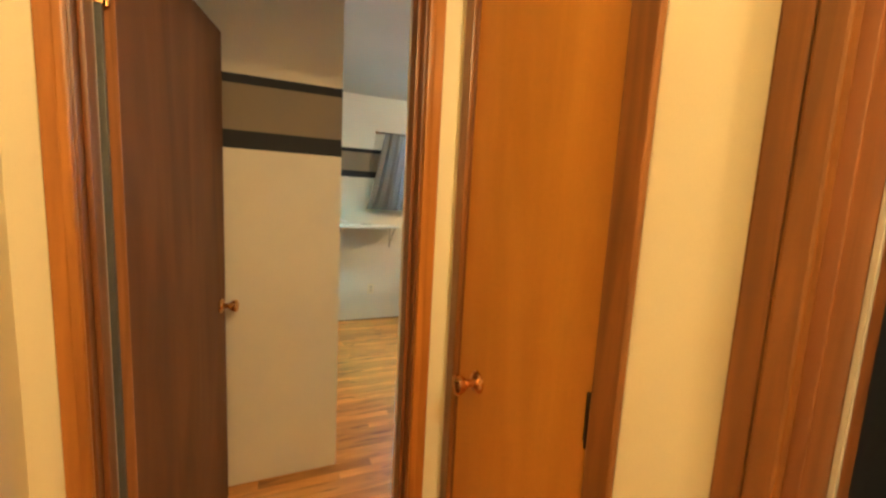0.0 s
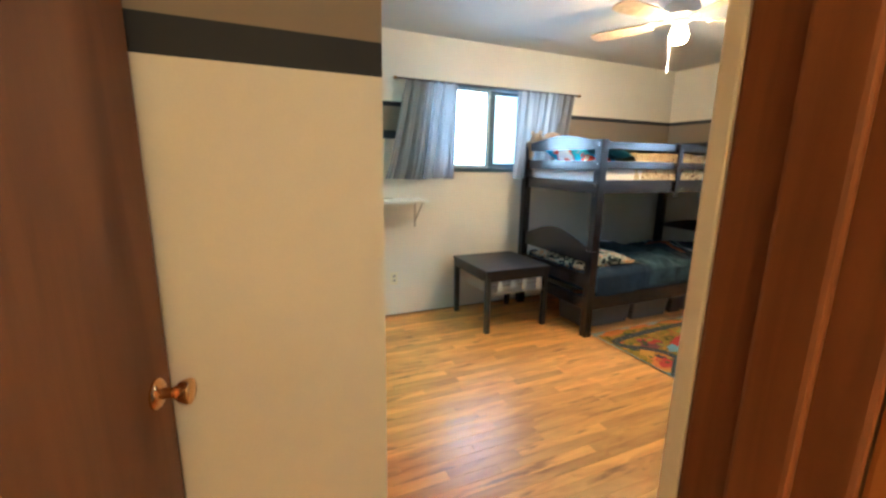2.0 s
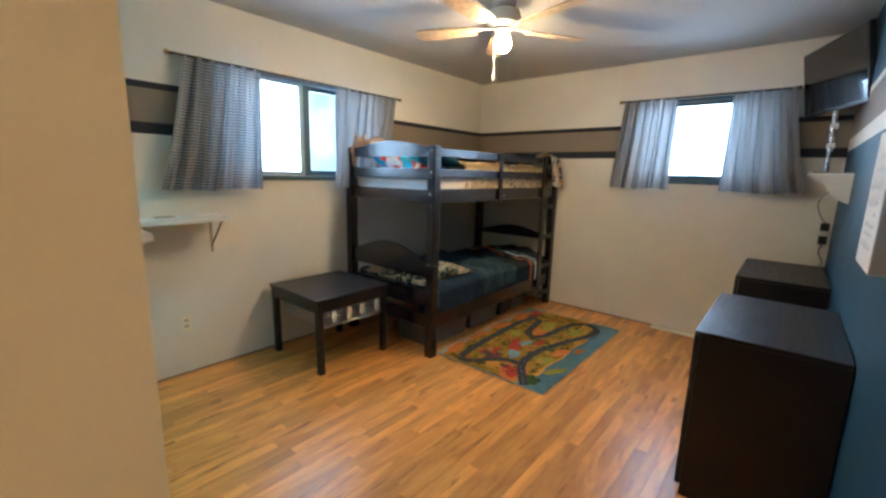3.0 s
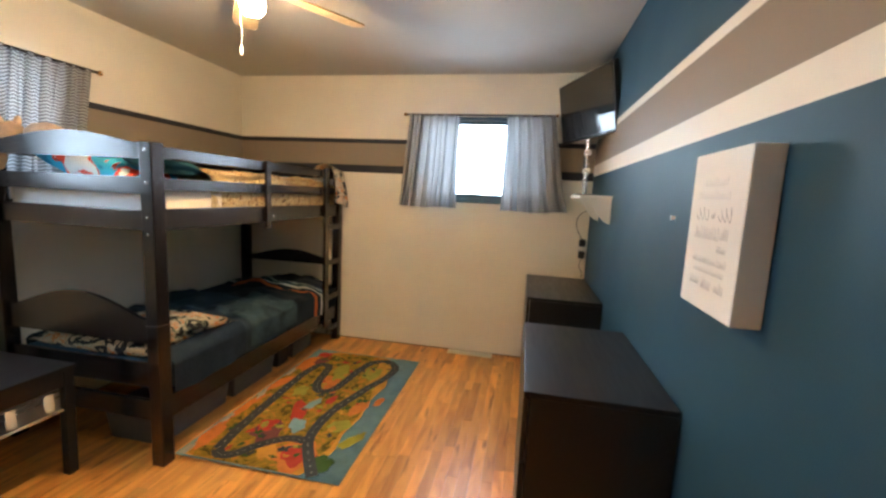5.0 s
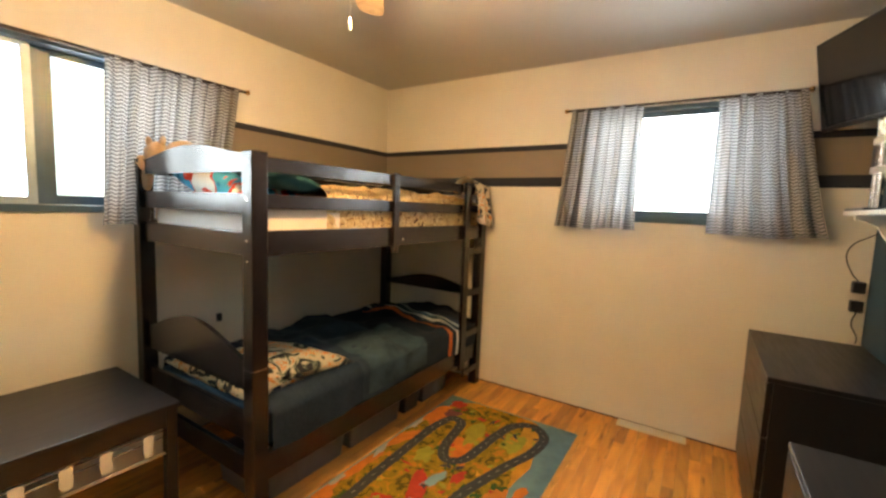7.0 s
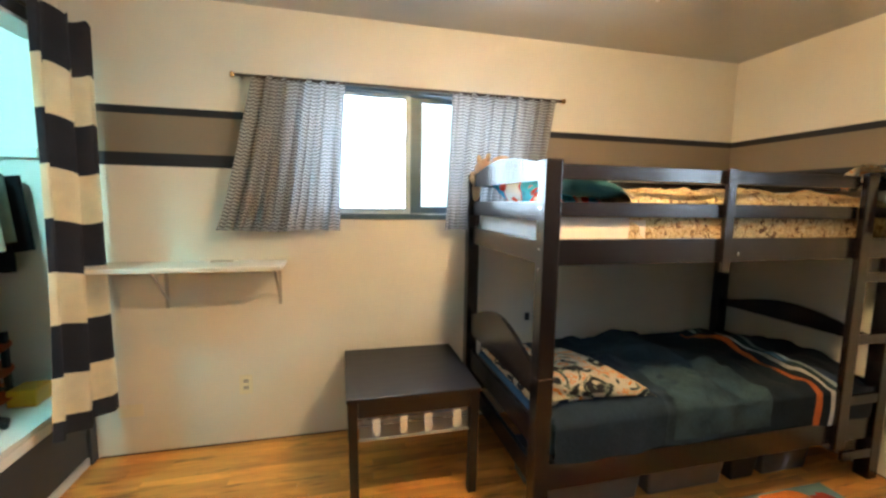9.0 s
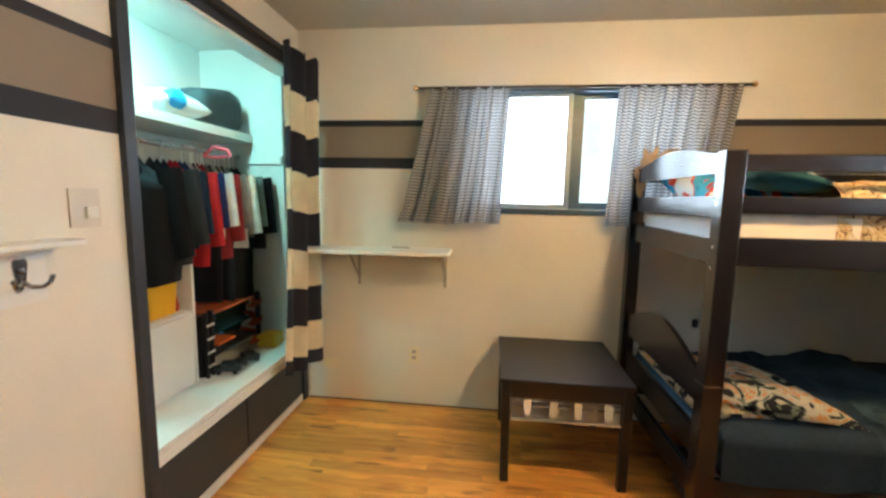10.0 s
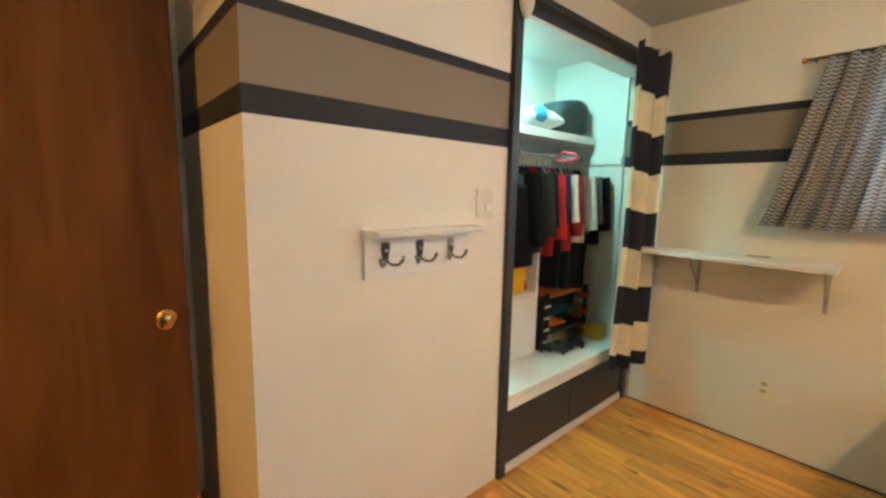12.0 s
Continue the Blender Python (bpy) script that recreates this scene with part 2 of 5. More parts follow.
# chrome with the dark surroundings it mirrors put into its colour
M["hook_chrome"] = mat("chrome_with_dark_reflection", (0.42, 0.42, 0.43), 0.18, 1.0, vary=0.1, scale=40)
M["dark_metal"] = mat("dark_bronze_metal", (0.07, 0.055, 0.045), 0.4, 1.0, vary=0.2, scale=30)
M["plastic_white"] = mat("white_plastic", (0.78, 0.77, 0.73), 0.35, vary=0.03)
M["plastic_black"] = mat("black_plastic", (0.012, 0.012, 0.014), 0.35, vary=0.15, scale=30)
M["outside"] = mat("pale_outdoor_ground", (0.30, 0.31, 0.28), 0.9, vary=0.2, scale=1)


def glow(name, colour, strength):
    m = bpy.data.materials.new(name)
    m.use_nodes = True
    b = m.node_tree.nodes["Principled BSDF"]
    b.inputs["Base Color"].default_value = (*colour, 1)
    b.inputs["Emission Color"].default_value = (*colour, 1)
    b.inputs["Emission Strength"].default_value = strength
    return m


def glass(name, tint=(1, 1, 1), rough=0.0):
    m = bpy.data.materials.new(name)
    m.use_nodes = True
    b = m.node_tree.nodes["Principled BSDF"]
    b.inputs["Base Color"].default_value = (*tint, 1)
    b.inputs["Transmission Weight"].default_value = 1
    b.inputs["Roughness"].default_value, b.inputs["IOR"].default_value = rough, 1.45
    return m


M["glass"] = glass("window_glass")
M["lamp_glow"] = glow("lit_frosted_lamp_glass", (1.0, 0.63, 0.28), 1130)
M["puck_glow"] = glow("lit_puck_lens", (0.7, 1.0, 0.95), 12)
M["lamp_neck"] = glow("dim_frosted_lamp_neck", (1.0, 0.62, 0.27), 28)
M["sky_glow"] = glow("bright_overcast_distance", (0.05, 0.05, 0.05), 1.9)
haze = M["sky_glow"].node_tree
haze_noise, haze_ramp, haze_at = haze.nodes.new("ShaderNodeTexNoise"), haze.nodes.new("ShaderNodeValToRGB"), haze.nodes.new("ShaderNodeTexCoord")
haze_noise.inputs["Scale"].default_value, haze_noise.inputs["Detail"].default_value = 0.75, 6
haze_ramp.color_ramp.elements[0].position, haze_ramp.color_ramp.elements[0].color = 0.40, (0.46, 0.62, 0.66, 1)
haze_ramp.color_ramp.elements[1].position, haze_ramp.color_ramp.elements[1].color = 0.56, (0.92, 1.0, 0.93, 1)
haze.links.new(haze_at.outputs["Object"], haze_noise.inputs["Vector"])
haze.links.new(haze_noise.outputs["Fac"], haze_ramp.inputs["Fac"])
haze.links.new(haze_ramp.outputs[0], haze.nodes["Principled BSDF"].inputs["Emission Color"])
M["beige"] = mat("beige_plastic", (0.66, 0.60, 0.51), 0.4, vary=0.05)
M["clear"] = glass("clear_plastic", (0.62, 0.61, 0.60), 0.3)
M["clear"].node_tree.nodes["Principled BSDF"].inputs["Transmission Weight"].default_value = 0.8

# ---------------------------------------------------------------- structure
NWIN, EWIN = (3.06, 4.52, 1.31, 2.08), (3.48, 4.60, 1.355, 2.09)     # window openings: from, to, sill, head
setting("wall_north", M["wall_far"], [(1.2, NWIN[0], YN, 6.48, 0, H), (NWIN[1], 6.23, YN, 6.48, 0, H), (NWIN[0], NWIN[1], YN, 6.48, 0, NWIN[2]), (NWIN[0], NWIN[1], YN, 6.48, NWIN[3], H)],
        "cream wall with a taupe band between dark stripes", "wall")
setting("wall_east", M["wall_far"], [(XE, 6.23, 2.88, EWIN[0], 0, H), (XE, 6.23, EWIN[1], YN, 0, H), (XE, 6.23, EWIN[0], EWIN[1], 0, EWIN[2]), (XE, 6.23, EWIN[0], EWIN[1], EWIN[3], H)],
        "cream wall with a taupe band between dark stripes", "wall")
setting("wall_south", M["blue"], [(2.20, XE, HALL_Y, YS, 0, H), (2.082, 2.20, 3.04, YS, 0, H)], "navy blue wall with cream and taupe bands near its top", "wall")
setting("wall_west", M["wall"], [(1.91, XW, YR, 5.03, 0, H), (1.91, XW, 5.03, YN, 2.255, H)], "cream wall with a taupe band between dark stripes", "wall")
setting("wall_return", M["wall"], [(1.1, 1.91, YR, 4.03, 0, H)], "cream wall with stripes behind the open door", "wall")
setting("wall_door", M["hall"], [(1.1, 1.285, HALL_Y, YS, 0, H), (1.285, 2.079, HALL_Y, YS, 2.075, H), (2.079, 2.20, HALL_Y, 3.038, 0, H), (2.0795, 2.0815, 3.0755, YS - 0.001, 0, 2.075)],
        "warm cream hall wall beside the bedroom door", "wall")
setting("wall_alcove", M["hall"], [(1.1, 1.195, YS, YR, 0, H)], "cream wall behind the open bedroom door", "wall")
setting("wall_hall_west", M["hall"], [(1.09, HALL_W, 0.5, HALL_Y, 0, H)], "pale cream hall wall", "wall")
setting("wall_hall_south", M["hall"], [(HALL_W, HALL_E, 0.5, 0.6, 0, H)], "pale cream hall wall", "wall")
setting("wall_hall_east", M["hall"], [(HALL_E, 2.28, 2.91, HALL_Y - 0.001, 0, H), (HALL_E, 2.28, 2.11, 2.375, 0, H), (HALL_E, 2.28, 2.375, 2.91, 2.045, H), (HALL_E, 2.28, 1.3, 2.11, 2.05, H), (HALL_E, 2.28, 0.5, 1.3, 0, H)],
        "warm cream hall wall with a closet door and a dark doorway", "wall")
# added closing walls; the room's darkness is put into their colour
setting("wall_dark_room", M["navy"], [(2.28, 3.3, 1.1, 1.18, 0, H), (2.28, 3.3, 2.24, 2.32, 0, H), (3.3, 3.38, 1.1, 2.32, 0, H)], "closing walls past the hall, coloured dark for an unlit room", "wall")
setting("ceiling", M["ceiling"], [(1.1, 6.25, 0.48, 6.5, H, H + 0.1)], "off-white ceiling, its paint darkened to dim the light on it", "ceiling")
setting("baseboard", M["gap"], [(2.04, XE, YN - 0.006, YN - 0.0005, 0, 0.007), (XE - 0.006, XE - 0.0005, 3.1, YN - 0.007, 0, 0.007)], "thin dark gap where wall meets floor", "baseboard")
floor = setting("floor", M["gap"], [(1.1, 6.25, 0.48, 6.5, -0.12, -0.012)], "golden oak strip floor", "floor")
setting("ground", M["outside"], [(-60, 70, 6.9, 70, -0.6, -0.5), (6.7, 70, -60, 6.9, -0.6, -0.5)], "pale ground outside the windows", "ground")
setting("backdrop", M["sky_glow"], [(-4, 14, 11.0, 11.05, -0.5, 8), (11.0, 11.05, -4, 11.0, -0.5, 8)], "bright hazy daylight outside", "backdrop")

# closet shell
setting("closet_wall", M["closet"], [(1.28, 1.35, 5.03, YN, 0, 2.36), (1.35, 1.905, 4.98, 5.03, 0, 2.36), (1.35, 1.905, 6.335, YN - 0.003, 0, 2.36)], "white painted closet walls", "wall")
setting("closet_ceiling", M["closet"], [(1.35, 1.905, 5.03, 6.335, 2.32, 2.37)], "white closet ceiling", "ceiling")


def doorway_trim():
    """Varnished jamb, stop and casing of the bedroom doorway, with a painted rabbet on its room side."""
    jamb = thing("door_frame", pose(0, 0, 0), "varnished orange-brown wooden door frame and casing", "door frame")
    for name, dims in (("jamb", (1.286, 1.312, 2.979, 3.072, 0, 2.055)), ("jamb", (2.06, 2.0785, 2.979, 3.0945, 0, 2.055)), ("head_jamb", (1.286, 2.0785, 2.979, 3.083, 2.055, 2.074)),
                       ("door_stop", (1.312, 1.324, 3.01, 3.068, 0, 2.043)), ("door_stop", (2.048, 2.06, 3.01, 3.05, 0, 2.043)), ("door_stop", (1.324, 2.048, 3.01, 3.05, 2.043, 2.055)),
                       ("casing", (1.258, 1.308, 2.963, 2.978, 0, 2.07)), ("casing", (2.064, 2.112, 2.963, 2.978, 0, 2.07)), ("head_casing", (1.258, 2.112, 2.963, 2.978, 2.0705, 2.125)),
                       ("casing_bead", (1.288, 1.308, 2.955, 2.9625, 0, 2.07)), ("casing_bead", (2.064, 2.082, 2.955, 2.9625, 0, 2.07))):
        slab(name, M["casing"] if "casing" in name else M["jamb"], jamb, dims, 0.004)
    slab("painted_rabbet", M["rabbet"], jamb, (1.286, 1.335, 3.0805, 3.0975, 0, 2.055), 0.002, "dark grey painted strip of the jamb")
    slab("worn_edge", M["beige"], jamb, (1.286, 1.322, 3.0725, 3.080, 0, 2.055), 0.001, "pale worn edge of the jamb")
    slab("room_casing", M["white"], jamb, (2.0605, 2.125, 3.0955, 3.114, 0, 2.06), 0.003, "cream painted casing on the room side")
    for z in (0.28, 1.86):
        bm = bmesh.new()
        rod(bm, (1.342, 3.094, z - 0.045), (1.342, 3.094, z + 0.045), 0.006)
        box(bm, 1.312, 1.340, 3.076, 3.0795, z - 0.045, z + 0.045)
        part("hinge", bm, M["brass"], jamb, "brass hinge")
    return tagged(jamb, kind="structure")


def knob(parent, at, side=1):
    """A round brass door knob on its rose, pointing along +x of its pose."""
    bm = bmesh.new()
    lathe(bm, ((0.0, 0), (0.031, 0), (0.031, 0.004), (0.026, 0.009), (0.012, 0.012), (0.010, 0.03), (0.014, 0.036), (0.0215, 0.044), (0.0265, 0.058), (0.0255, 0.064), (0.02, 0.067), (0.0, 0.068)), pose(0, 0, 0, 0, 90, 0))
    return part("door_knob", bm, M["brass"], parent, "round brass door knob", 40, at)


doorway_trim()
# the open bedroom door: hinge at the far edge of the jamb, leaf ajar past the return wall
leaf = thing("door_1", pose(1.354, 3.103, 0.008, 0, 0, -12.0), "dark red-brown flush wooden door standing open", "door")
slab("leaf", M["door"], leaf, (-0.033, 0.0, 0.003, 0.765, 0, 2.03), 0.002)
slab("edge_strip", M["door_edge"], leaf, (-0.033, 0.0005, 0.0, 0.003, 0, 2.03), 0.0005, "raw orange edge of the door")
knob(leaf, pose(0.0, 0.70, 0.92))
knob(leaf, pose(-0.033, 0.70, 0.92, 0, 0, 180))
slab("latch_plate", M["brass"], leaf, (-0.026, -0.007, 0.765, 0.767, 0.89, 0.95), 0.0004)
tagged(leaf, kind="structure")

# hall closet door with its casing, on the hall's east wall
linen = thing("door_2", pose(0, 0, 0), "varnished orange wooden closet door, closed", "door")
slab("leaf", M["hall_door"], linen, (2.184, 2.216, 2.389, 2.903, 0.01, 2.03), 0.002)
slab("backing", M["gap"], linen, (2.24, 2.278, 2.376, 2.909, 0, 2.044), 0.0)
for dims in ((2.164, 2.179, 2.904, 2.953, 0, 2.04), (2.164, 2.179, 2.324, 2.379, 0, 2.04), (2.164, 2.179, 2.324, 2.953, 2.0405, 2.10)):
    slab("casing", M["brown_casing"], linen, dims, 0.004)
for dims in ((2.18, 2.239, 2.9045, 2.9095, 0, 2.04), (2.18, 2.239, 2.3755, 2.3875, 0, 2.04)):
    slab("jamb", M["jamb"], linen, dims, 0.001)
knob(linen, pose(2.184, 2.795, 0.945, 0, 0, 180))
for z in (1.06, 0.25):
    bm = bmesh.new()
    rod(bm, (2.176, 2.386, z - 0.05), (2.176, 2.386, z + 0.05), 0.007)
    box(bm, 2.1795, 2.184, 2.389, 2.402, z - 0.045, z + 0.045)
    part("hinge", bm, M["dark_metal"], linen, "dark metal hinge", 40)
tagged(linen, kind="structure")
far = thing("door_frame", pose(0, 0, 0), "varnished brown wooden frame of a dark doorway", "door frame")
for dims in ((2.164, 2.179, 2.138, 2.172, 0, 2.05), (2.160, 2.179, 2.105, 2.136, 0, 2.05), (2.164, 2.179, 1.24, 1.305, 0, 2.05), (2.164, 2.179, 1.24, 2.172, 2.0505, 2.115)):
    slab("casing", M["brown_casing"], far, dims, 0.004)
for dims in ((2.176, 2.29, 2.09, 2.1095, 0, 2.049), (2.176, 2.29, 1.3005, 1.32, 0, 2.049)):
    slab("jamb", M["jamb"], far, dims, 0.002)
slab("metal_strip", M["bracket_grey"], far, (2.234, 2.24, 2.083, 2.0895, 0, 2.049), 0.001, "pale metal strip on the jamb")
tagged(far, kind="structure")


def window(name, m, width, z0, z1, splits, label, pale=""):
    """A slider window in a wall 0.12 deep: x along the wall from its start, y into the wall."""
    w = thing(name, m, label, "window")
    d = 0.075
    for nm, dims in (("window_sill", (0, width, -0.012, 0.12, z0, z0 + 0.035)), ("head", (0, width, 0, 0.12, z1 - 0.03, z1)), ("jamb", (0, 0.03, 0, 0.12, z0 + 0.035, z1 - 0.03)),
                     ("jamb", (width - 0.03, width, 0, 0.12, z0 + 0.035, z1 - 0.03))):
        slab(nm, M["window_frame"], w, dims, 0.003)
    edges = [0.03, *splits, width - 0.03]
    for k, (a, b) in enumerate(zip(edges, edges[1:])):
        y = d if k % 2 else d - 0.035
        bm = bmesh.new()
        lap = 0.0 if pale else 0.018
        a2, b2 = a - (lap if k else 0), b + (lap if k < len(splits) else 0)
        s = 0.034 if pale and k == 0 else 0.045
        s1 = 0.075 if pale and k else s
        box(bm, a2, a2 + s1, y, y + 0.03, z0 + 0.035, z1 - 0.03, 0.003)
        box(bm, b2 - s, b2, y, y + 0.03, z0 + 0.035, z1 - 0.03, 0.003)
        box(bm, a2 + s1, b2 - s, y, y + 0.03, z0 + 0.035, z0 + 0.035 + s, 0.003)
        box(bm, a2 + s1, b2 - s, y, y + 0.03, z1 - 0.03 - s * 0.7, z1 - 0.03, 0.003)
        sash = part("sash", bm, M["sash"] if k == 0 and len(pale) else M["window_frame"], w, pale if k == 0 else "")
        if pale and k:
            continue        # pane left out, so the fan lamp is not mirrored here
        pane = slab("pane", M["glass"], sash, (a2 + s1, b2 - s, y + 0.012, y + 0.016, z0 + 0.035 + s, z1 - 0.03 - s * 0.7), 0, "clear glass")
        pane.visible_shadow = False
    return tagged(w, kind="structure")


window("window_1", pose(NWIN[0], YN, 0), NWIN[1] - NWIN[0], NWIN[2], NWIN[3], (0.685,), "sliding window to bright daylight, frame tinted blue for glare, one half unglazed", "pale aluminium sash")
window("window_2", pose(XE, EWIN[1], 0, 0, 0, -90), EWIN[1] - EWIN[0], EWIN[2], EWIN[3], (0.93,), "sliding window with blown-out daylight, blackish frame tinted blue for glare")

# ---------------------------------------------------------------- closet front
front = thing("closet_frame", pose(0, 0, 0), "navy painted frame round the open closet", "closet frame")
slab("post", M["navy"], front, (2.005, 2.034, 5.02, 5.068, 0, 2.265), 0.003)
slab("post", M["navy"], front, (2.005, 2.034, 6.30, YN - 0.002, 0, 2.265), 0.003)
slab("header", M["navy"], front, (1.905, 2.034, 5.0685, 6.2995, 2.16, 2.265), 0.003)
slab("header_lip", M["white"], front, (1.90, 2.036, 5.0685, 6.2995, 2.145, 2.159), 0.001, "white underside of the header")
tagged(front, kind="structure")
base = thing("closet_platform", pose(0, 0, 0), "white raised closet floor over two navy drawers", "closet platform")
slab("deck", M["closet"], base, (1.351, 2.022, 5.032, 6.333, 0.385, 0.41), 0.004)
slab("lip", M["closet"], base, (1.995, 2.024, 5.069, 6.30, 0.335, 0.384), 0.004)
slab("toe_board", M["white"], base, (1.985, 2.022, 5.069, 6.30, 0.0, 0.045), 0.003)
slab("drawer_front", M["navy"], base, (1.99, 2.018, 5.071, 5.66, 0.05, 0.332), 0.005, "navy drawer front")
slab("drawer_front", M["navy"], base, (1.99, 2.018, 5.667, 6.298, 0.05, 0.332), 0.005, "navy drawer front")
slab("carcass", M["closet"], base, (1.352, 1.984, 5.034, 6.331, 0.0, 0.384), 0.0)


# ---------------------------------------------------------------- bunk bed
def arch(x0, x1, low, side, mid, n=14):
    """Outline of a board with a bowed top edge."""
    top = [(x1 + (x0 - x1) * k / n, side + (mid - side) * math.sin(math.pi * k / n) ** 1.3) for k in range(n + 1)]
    return [(x0, low), (x1, low)] + top


def bunk_bed():
    """Twin bunk: x along its length, y from the room side to the wall."""
    bed = thing("bunk_bed", pose(4.075, 5.29, 0), "dark espresso wooden bunk bed against the striped wall", "bed")
    L, W, P, S = 1.995, 1.02, 0.07, 1.645
    for x in (0, L - P):
        for y in (0, W - P):
            slab("post", M["espresso"], bed, (x, x + P, y, y + P, 0, 1.587), 0.006)
    for y in (0.018, W - 0.04):
        for z0, z1 in ((1.512, 1.572), (1.366, 1.427)):
            slab("guard_rail", M["espresso"], bed, (P, S if y < 0.5 else L - P, y, y + 0.022, z0, z1), 0.004)
        slab("side_rail", M["espresso"], bed, (P, L - P, y, y + 0.024, 1.175, 1.28), 0.004)
        slab("side_rail", M["espresso"], bed, (P, L - P, y, y + 0.024, 0.225, 0.345), 0.004)
    slab("guard_post", M["espresso"], bed, (0.845, 0.892, -0.004, 0.017, 1.135, 1.578), 0.004)
    for x in (0.02, L - 0.042):
        m = Matrix.Translation((x, 0, 0)) @ pose(0, 0, 0, 0, 0, 90)
        for nm, low, side, mid in (("headboard", 1.51, 1.578, 1.632), ("headboard", 0.62 if x < 1 else 0.71, 0.735 if x < 1 else 0.75, 0.85 if x < 1 else 0.83)):
            bm = bmesh.new()
            plate(bm, arch(P - 0.002, W - P + 0.002, low, side, mid), -0.022, m)
            part(nm, bm, M["espresso"], bed)
        for z0, z1 in ((1.345, 1.427), (1.175, 1.272), (0.40, 0.52), (0.225, 0.33)):
            slab("end_rail", M["espresso"], bed, (x, x + 0.022, P, W - P, z0, z1), 0.004)
    for z in (0.335, 1.185):
        bm = bmesh.new()
        for k in range(11):
            box(bm, 0.12 + k * 0.168, 0.19 + k * 0.168, 0.045, W - 0.045, z, z + 0.015)
        part("slats", bm, M["espresso"], bed)
    for z in (1.16, 1.24, 1.40, 1.55):
        for y in (0.035,):
            bm = bmesh.new()
            lathe(bm, ((0, 0), (0.007, 0), (0.007, 0.002), (0.004, 0.004), (0, 0.004)), pose(0.001, y, z, 0, -90, 0), 10)
            part("bolt", bm, M["steel"], bed, "steel bolt")
    bm = bmesh.new()
    for dims in ((-0.0015, 0.0715, -0.0015, -0.0003, 0.722, 0.7245), (-0.0015, -0.0003, -0.0015, 0.0715, 0.722, 0.7245), (0.0703, 0.0715, -0.0015, 0.0715, 0.722, 0.7245), (-0.0015, 0.0715, 0.0703, 0.0715, 0.722, 0.7245)):
        box(bm, *dims)
    part("cable_tie", bm, M["steel"], bed, "thin pale tie round the post")
    bm = bmesh.new()
    lathe(bm, ((0, 0), (0.008, 0), (0.008, 0.003), (0, 0.004)), pose(0.95, 0.018, 1.21, 90, 0, 0), 10)
    part("bolt", bm, M["steel"], bed, "steel bolt")
    # ladder built into the side, next to the end post
    slab("ladder_upright", M["espresso"], bed, (S, S + 0.07, -0.012, 0.017, 0.20, 1.587), 0.005)
    for z in (0.13, 0.43, 0.745, 1.06, 1.375):
        slab("rung", M["espresso"], bed, (S + 0.071, L - P - 0.001, 0.0, 0.0175, z, z + 0.05), 0.004)
    return bed


bunk_bed()


# ---------------------------------------------------------------- table, dressers
def play_table():
    t = thing("side_table", pose(3.34, 5.65, 0), "low square black table with clear bins slung under it", "table")
    w, d, h = 0.635, 0.635, 0.54
    slab("tabletop", M["black"], t, (0, w, 0, d, h - 0.022, h), 0.004)
    for x in (0.004, w - 0.054):
        for y in (0.004, d - 0.054):
            bm = bmesh.new()
            box(bm, x + 0.004, x + 0.046, y + 0.004, y + 0.046, 0, h - 0.0225, 0.003)
            for v in bm.verts:
                if v.co.z < 0.1:
                    v.co.x += (0.006 if x > 0.1 else -0.006) * -1
            part("leg", bm, M["black"], t)
    for dims in ((0.054, w - 0.054, 0.008, 0.026, h - 0.095, h - 0.023), (0.054, w - 0.054, d - 0.026, d - 0.008, h - 0.095, h - 0.023),
                 (0.008, 0.026, 0.054, d - 0.054, h - 0.095, h - 0.023), (w - 0.026, w - 0.008, 0.054, d - 0.054, h - 0.095, h - 0.023)):
        slab("apron", M["black"], t, dims, 0.002)
    slab("handle_slot", M["plastic_black"], t, (0.31, 0.43, 0.06, 0.066, h, h + 0.0006), 0)
    return t


def dresser(m, w, d, h, label):
    """Three-drawer chest: x along its front, y from back to front."""
    c = thing("dresser", m, label, "dresser", "black dressers along the blue wall")
    slab("top", M["black"], c, (0, w, 0, d, h - 0.02, h), 0.003)
    slab("side_panel", M["black"], c, (0, 0.02, 0, d - 0.022, 0, h - 0.0205), 0.001)
    slab("side_panel", M["black"], c, (w - 0.02, w, 0, d - 0.022, 0, h - 0.0205), 0.001)
    slab("back_panel", M["black"], c, (0.021, w - 0.021, 0.004, 0.012, 0.04, h - 0.021), 0)
    slab("plinth", M["black"], c, (0.021, w - 0.021, d - 0.07, d - 0.05, 0, 0.06), 0)
    n = 3
    step = (h - 0.02 - 0.045) / n
    for k in range(n):
        z = 0.045 + k * step
        dr = slab("drawer_front", M["black"], c, (0.003, w - 0.003, d - 0.02, d, z + 0.003, z + step - 0.004), 0.002)
        slab("drawer_box", M["white"], dr, (0.03, w - 0.03, 0.03, d - 0.022, z + 0.03, z + step - 0.05), 0)
    return c


play_table()
dresser(pose(3.825, 3.10, 0), 0.805, 0.485, 0.77, "black-brown wooden chest of drawers under the canvas")
dresser(pose(5.205, 3.10, 0), 0.86, 0.475, 0.77, "black-brown wooden chest of drawers in the corner")


